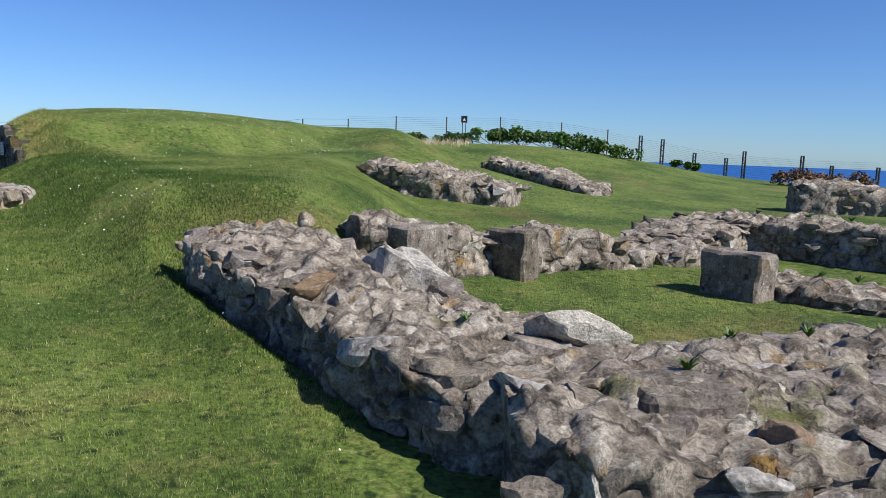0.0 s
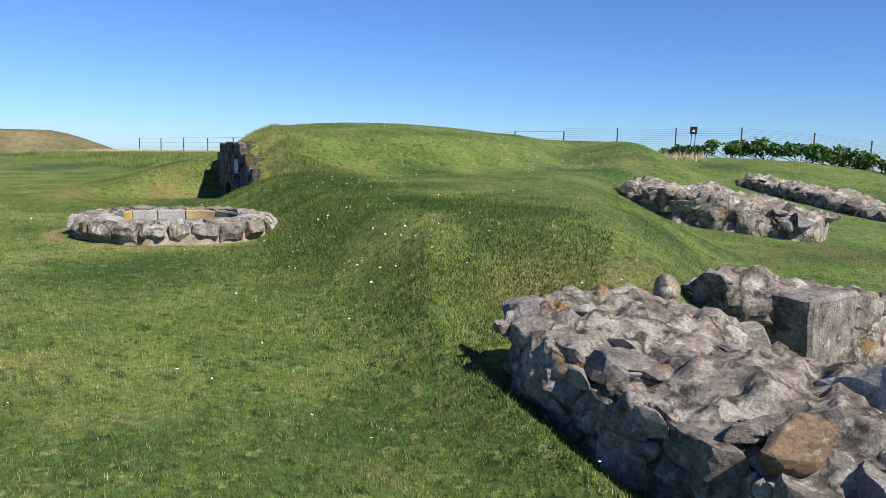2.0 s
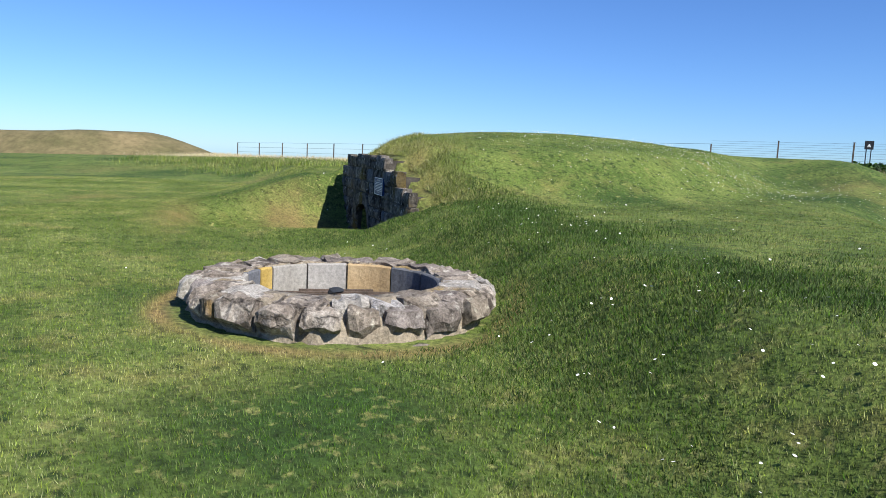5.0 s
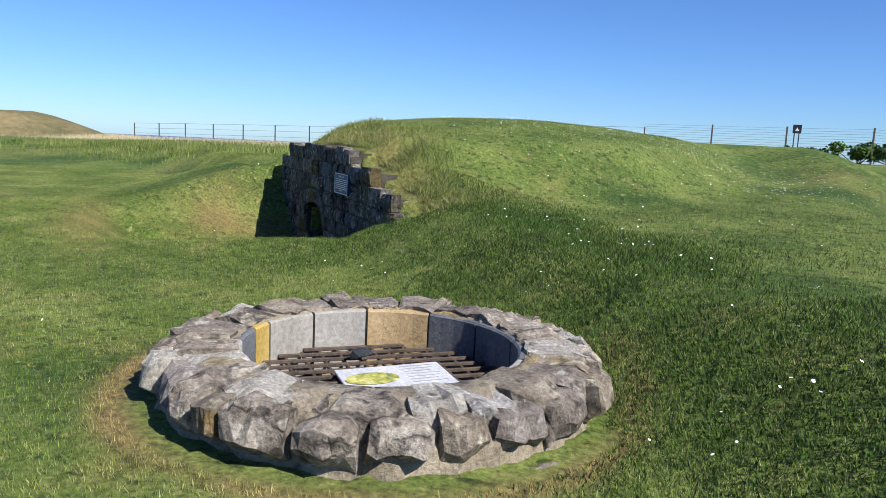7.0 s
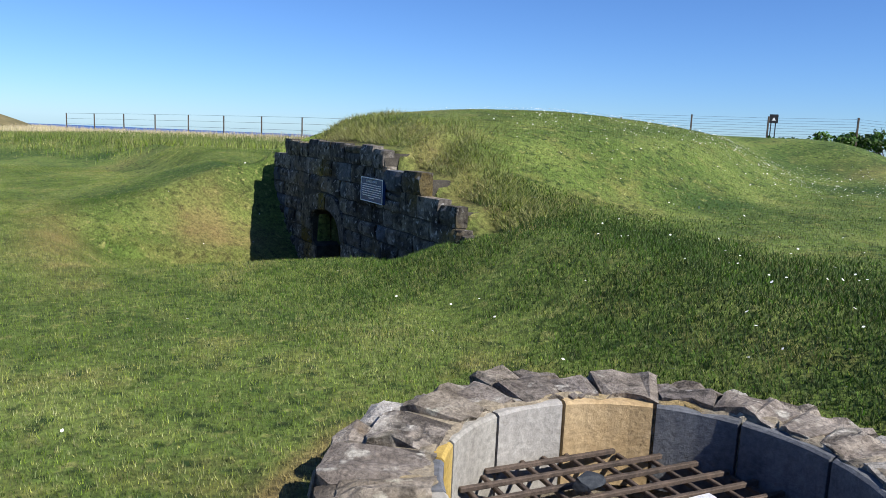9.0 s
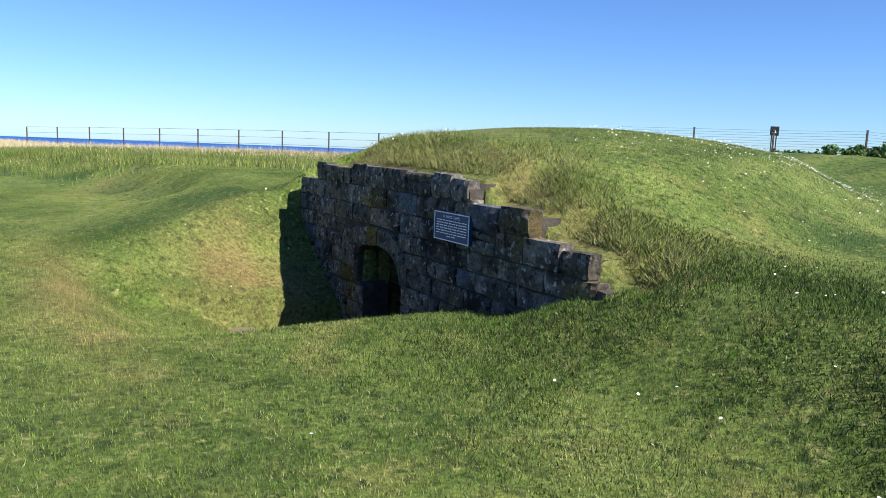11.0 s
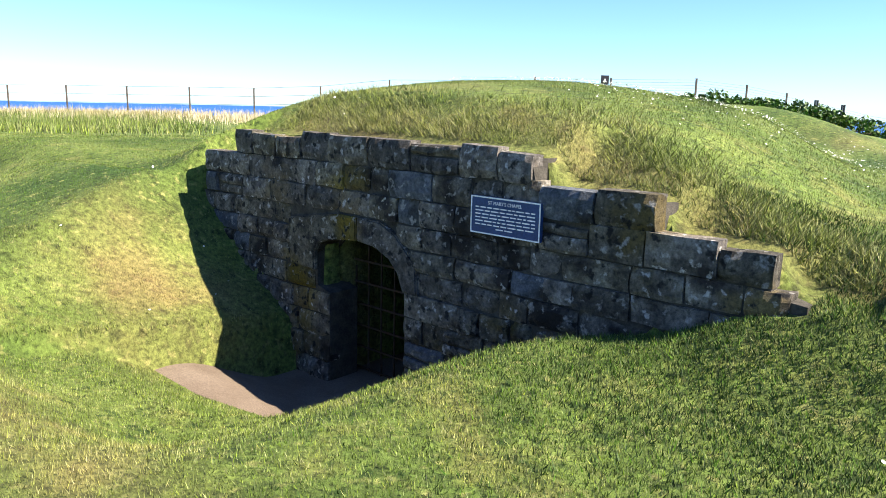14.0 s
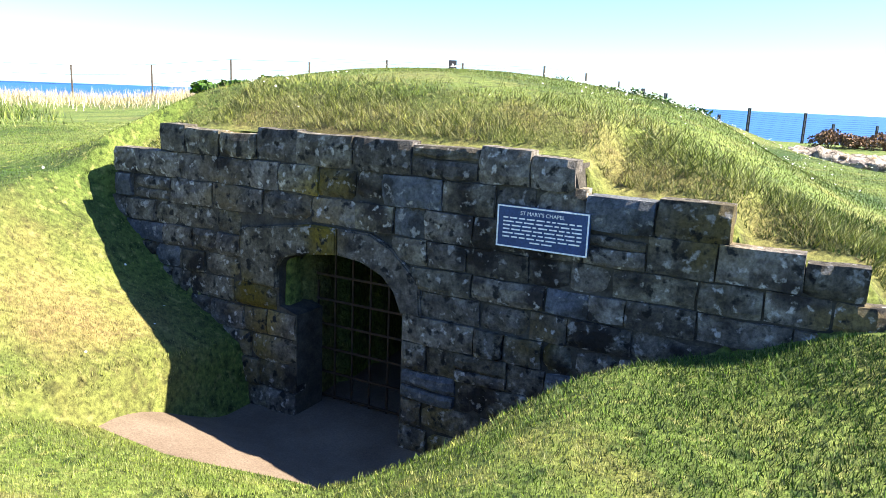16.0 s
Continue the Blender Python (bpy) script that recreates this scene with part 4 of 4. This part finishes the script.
def blades(name, x, y, z, high, wide, mat, label, seed, lean=0.5, curl=1.0, dry=True, kind="stuff"):
    """One mesh of single grass blades at the given places; high and wide: arrays in metres."""
    rng = np.random.default_rng(seed)
    k = len(x)
    a, b = rng.uniform(0, 2 * np.pi, k), rng.uniform(0, 2 * np.pi, k)
    q = rng.uniform(0.1, 1.0, k) * lean * high
    dx, dy = np.cos(a) * wide / 2, np.sin(a) * wide / 2
    V = np.stack([np.stack([x - dx, y - dy, z - 0.01], -1), np.stack([x + dx, y + dy, z - 0.01], -1),
                  np.stack([x + np.cos(b) * q, y + np.sin(b) * q, z + high * rng.uniform(0.6, 1.1, k)], -1)], 1).reshape(-1, 3)
    ob = raw(name, V, np.arange(3 * k).reshape(-1, 3), mat)
    if dry:
        dry_layer(ob, np.repeat(x, 3), np.repeat(y, 3))
    return tagged(ob, label, "grass", kind=kind)


def clear(x, y):
    """Where turf can grow: not under stonework."""
    s, n = chapel(x, y)
    ok = np.hypot(x - WELL[0], y - WELL[1]) > np.where(y > WELL[1] - 0.2, 1.17, 1.27)
    ok &= ~((s > -0.1) & (s < 5.7) & (n > -0.36) & (n < 0.05))
    ok &= ~((s > 0.9) & (s < 5.2) & (n > -0.2) & (n < 2.1) & (dug(x, y) < paving(s, n) + 0.012))
    for ax, ay, bx, by, w in ((1.12, 3.78, -1.55, 6.7, 0.58), (0.75, 3.72, 3.0, 4.15, 0.8)):
        t = np.clip(((x - ax) * (bx - ax) + (y - ay) * (by - ay)) / ((bx - ax) ** 2 + (by - ay) ** 2), 0, 1)
        ok &= np.hypot(x - ax - t * (bx - ax), y - ay - t * (by - ay)) > w
    return ok


def sow(count, x0, x1, y0, y1, seed, keep):
    rng = np.random.default_rng(seed)
    x, y = rng.uniform(x0, x1, count), rng.uniform(y0, y1, count)
    ok = clear(x, y) & (keep(x, y) > rng.uniform(0, 1, count))
    return x[ok], y[ok]


def off_path(x, y):
    """Distance to the right of the line walked."""
    return 0.69 * x + 0.72 * y


def near(x, y):
    r = off_path(x, y)
    return np.where(r < -1.0, 0, np.exp(-(np.maximum(r - 3.0, 0) / 1.5) ** 2)) * (0.72 * y - 0.69 * x * 1.0 > 0)


x, y = sow(1650000, -15.0, 1.5, 1.0, 16.5, 1, near)
rng = np.random.default_rng(2)
blades("mown_grass", x, y, dug(x, y), rng.uniform(0.012, 0.032, len(x)), rng.uniform(0.004, 0.0065, len(x)), BLADE, "short mown green grass beside the path", 3, 0.9)
x, y = sow(1350000, -24, 4, 4.0, 24, 4, lambda x, y: np.where((off_path(x, y) < 2.2) & (x > -13), 0, np.exp(-(np.maximum(off_path(x, y) - 6, 0) / 5.0) ** 2)))
rng = np.random.default_rng(5)
blades("mown_grass", x, y, dug(x, y), rng.uniform(0.011, 0.023, len(x)), rng.uniform(0.006, 0.0095, len(x)), BLADE, "mown green grass on the mounds", 6, 0.9)
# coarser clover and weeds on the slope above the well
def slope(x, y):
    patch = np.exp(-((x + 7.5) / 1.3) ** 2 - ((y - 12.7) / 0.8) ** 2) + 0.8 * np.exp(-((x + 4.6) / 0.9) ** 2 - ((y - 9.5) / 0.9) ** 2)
    x, y = unwarp(x, y)
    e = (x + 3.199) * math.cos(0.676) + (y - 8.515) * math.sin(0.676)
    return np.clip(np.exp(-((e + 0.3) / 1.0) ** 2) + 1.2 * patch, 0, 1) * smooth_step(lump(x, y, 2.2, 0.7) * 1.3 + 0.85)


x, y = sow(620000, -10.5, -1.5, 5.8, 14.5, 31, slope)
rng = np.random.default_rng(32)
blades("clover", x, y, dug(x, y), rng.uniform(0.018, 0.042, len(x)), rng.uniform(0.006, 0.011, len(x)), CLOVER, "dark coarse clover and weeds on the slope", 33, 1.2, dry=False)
# rank growth along the chapel's wall top and on the banks
rng = np.random.default_rng(7)
k = 20000
s, n = rng.uniform(-0.3, 5.7, k), -0.36 - np.abs(rng.normal(0, 0.38, k))
x, y = C0[0] + s * U[0] + n * N[0], C0[1] + s * U[1] + n * N[1]
clump = smooth_step(lump(x, y, 5.0) + 0.6)
blades("rank_grass", x, y, land(x, y), (0.025 + 0.06 * clump) * rng.uniform(0.5, 1.2, k), rng.uniform(0.005, 0.01, k), TUFT, "long uncut yellowing grass hanging over the wall top", 8, 1.6, dry=False)
x, y = sow(130000, -30, -6.5, 20, 40, 9, lambda x, y: smooth_step((y - 21 + 0.3 * (x + 8)) / 4) * smooth_step((-11.0 - x - 0.2 * (y - 20)) / 2.5) * (y < cliff(x)))
rng = np.random.default_rng(10)
blades("rough_grass", x, y, land(x, y), rng.uniform(0.1, 0.25, len(x)), rng.uniform(0.012, 0.024, len(x)), BLADE, "rough uncut grass in the field", 11, 0.6)
x, y = sow(260000, -60, 0, 30, 85, 12, lambda x, y: np.exp(-(((y - cliff(x)) * 0.75 + 2.2) / 2.6) ** 2))
rng = np.random.default_rng(13)
blades("dry_grass", x, y, land(x, y), rng.uniform(0.15, 0.38, len(x)), rng.uniform(0.012, 0.022, len(x)), STRAW, "tall straw-coloured dry grass along the cliff fence", 14, 0.5, dry=False)


def daisies(spots, seed):
    rng = np.random.default_rng(seed)
    V, k = [], 0
    for x, y, rx, ry, count in spots:
        px, py = x + rng.normal(0, rx, count), y + rng.normal(0, ry, count)
        ok = clear(px, py)
        px, py = px[ok], py[ok]
        pz, r = dug(px, py) + rng.uniform(0.035, 0.055, len(px)), rng.uniform(0.006, 0.0105, len(px))
        tx, ty = rng.normal(0, 0.35, len(px)), rng.normal(0, 0.35, len(px))
        for j in range(6):
            c, s = math.cos(j * math.pi / 3) * r, math.sin(j * math.pi / 3) * r
            V.append(np.stack([px + c, py + s, pz + tx * c + ty * s], -1))
    groups = [np.stack(V[i:i + 6], 1) for i in range(0, len(V), 6)]
    V = np.concatenate(groups).reshape(-1, 3)
    return tagged(raw("daisies", V, np.arange(len(V)).reshape(-1, 6), PETAL), "small white daisies dotted over the turf", "flower", kind="stuff")


daisies([(-3.15, 7.98, 0.5, 0.4, 45), (-4.08, 8.93, 0.8, 0.7, 60), (-5.34, 11.42, 0.8, 0.8, 50), (-2.22, 7.92, 0.5, 0.4, 20), (-6.48, 12.75, 0.8, 0.6, 25), (-8.08, 17.59, 1.6, 0.9, 160),
         (-5.83, 18.46, 1.4, 1.0, 520), (-4.2, 19.51, 1.2, 0.9, 520), (-6.63, 16.47, 1.2, 0.7, 60), (-2.81, 5.64, 1.2, 1.0, 14), (-8.01, 11.61, 1.2, 1.0, 8), (-4.97, 14.67, 1.2, 1.5, 40)], 21)


def weed(x, y, z, seed):
    """A small plant rooted in the masonry."""
    rng = np.random.default_rng(seed)
    ob = tagged(new("weed"), "small green weed growing out of the masonry", "plant", "weeds on the walls")
    ob.location = (x, y, z)
    k = 34
    a, h = rng.uniform(0, 2 * np.pi, k), rng.uniform(0.02, 0.09, k)
    out, w = rng.uniform(0.4, 1.3, k) * h, rng.uniform(0.005, 0.011, k)
    dx, dy = -np.sin(a) * w, np.cos(a) * w
    cx, cy = np.cos(a) * out, np.sin(a) * out
    V = np.stack([np.stack([cx * 0, cy * 0, h * 0], -1), np.stack([cx * 0.5 + dx, cy * 0.5 + dy, h * 0.7], -1), np.stack([cx, cy, h], -1), np.stack([cx * 0.5 - dx, cy * 0.5 - dy, h * 0.7], -1)], 1)
    part_ = raw("leaves", V.reshape(-1, 3), np.arange(4 * k).reshape(-1, 4), LEAF, ob)
    return ob


for k, (x, y, z) in enumerate(((2.2, 4.68, 0.44), (2.75, 4.85, 0.44), (3.3, 5.0, 0.43), (3.5, 4.7, 0.44), (3.15, 4.45, 0.44), (1.73, 3.9, 0.45), (0.56, 4.5, 0.5), 
                               (4.95, 12.04, 0.68), (5.52, 11.51, 0.68), (5.97, 11.16, 0.68), (6.31, 10.7, 0.67), (4.42, 8.48, 0.26), (4.75, 8.32, 0.25), (4.09, 11.64, 0.54), (5.21, 7.68, 0.22))):
    weed(x, y, z, 300 + k)
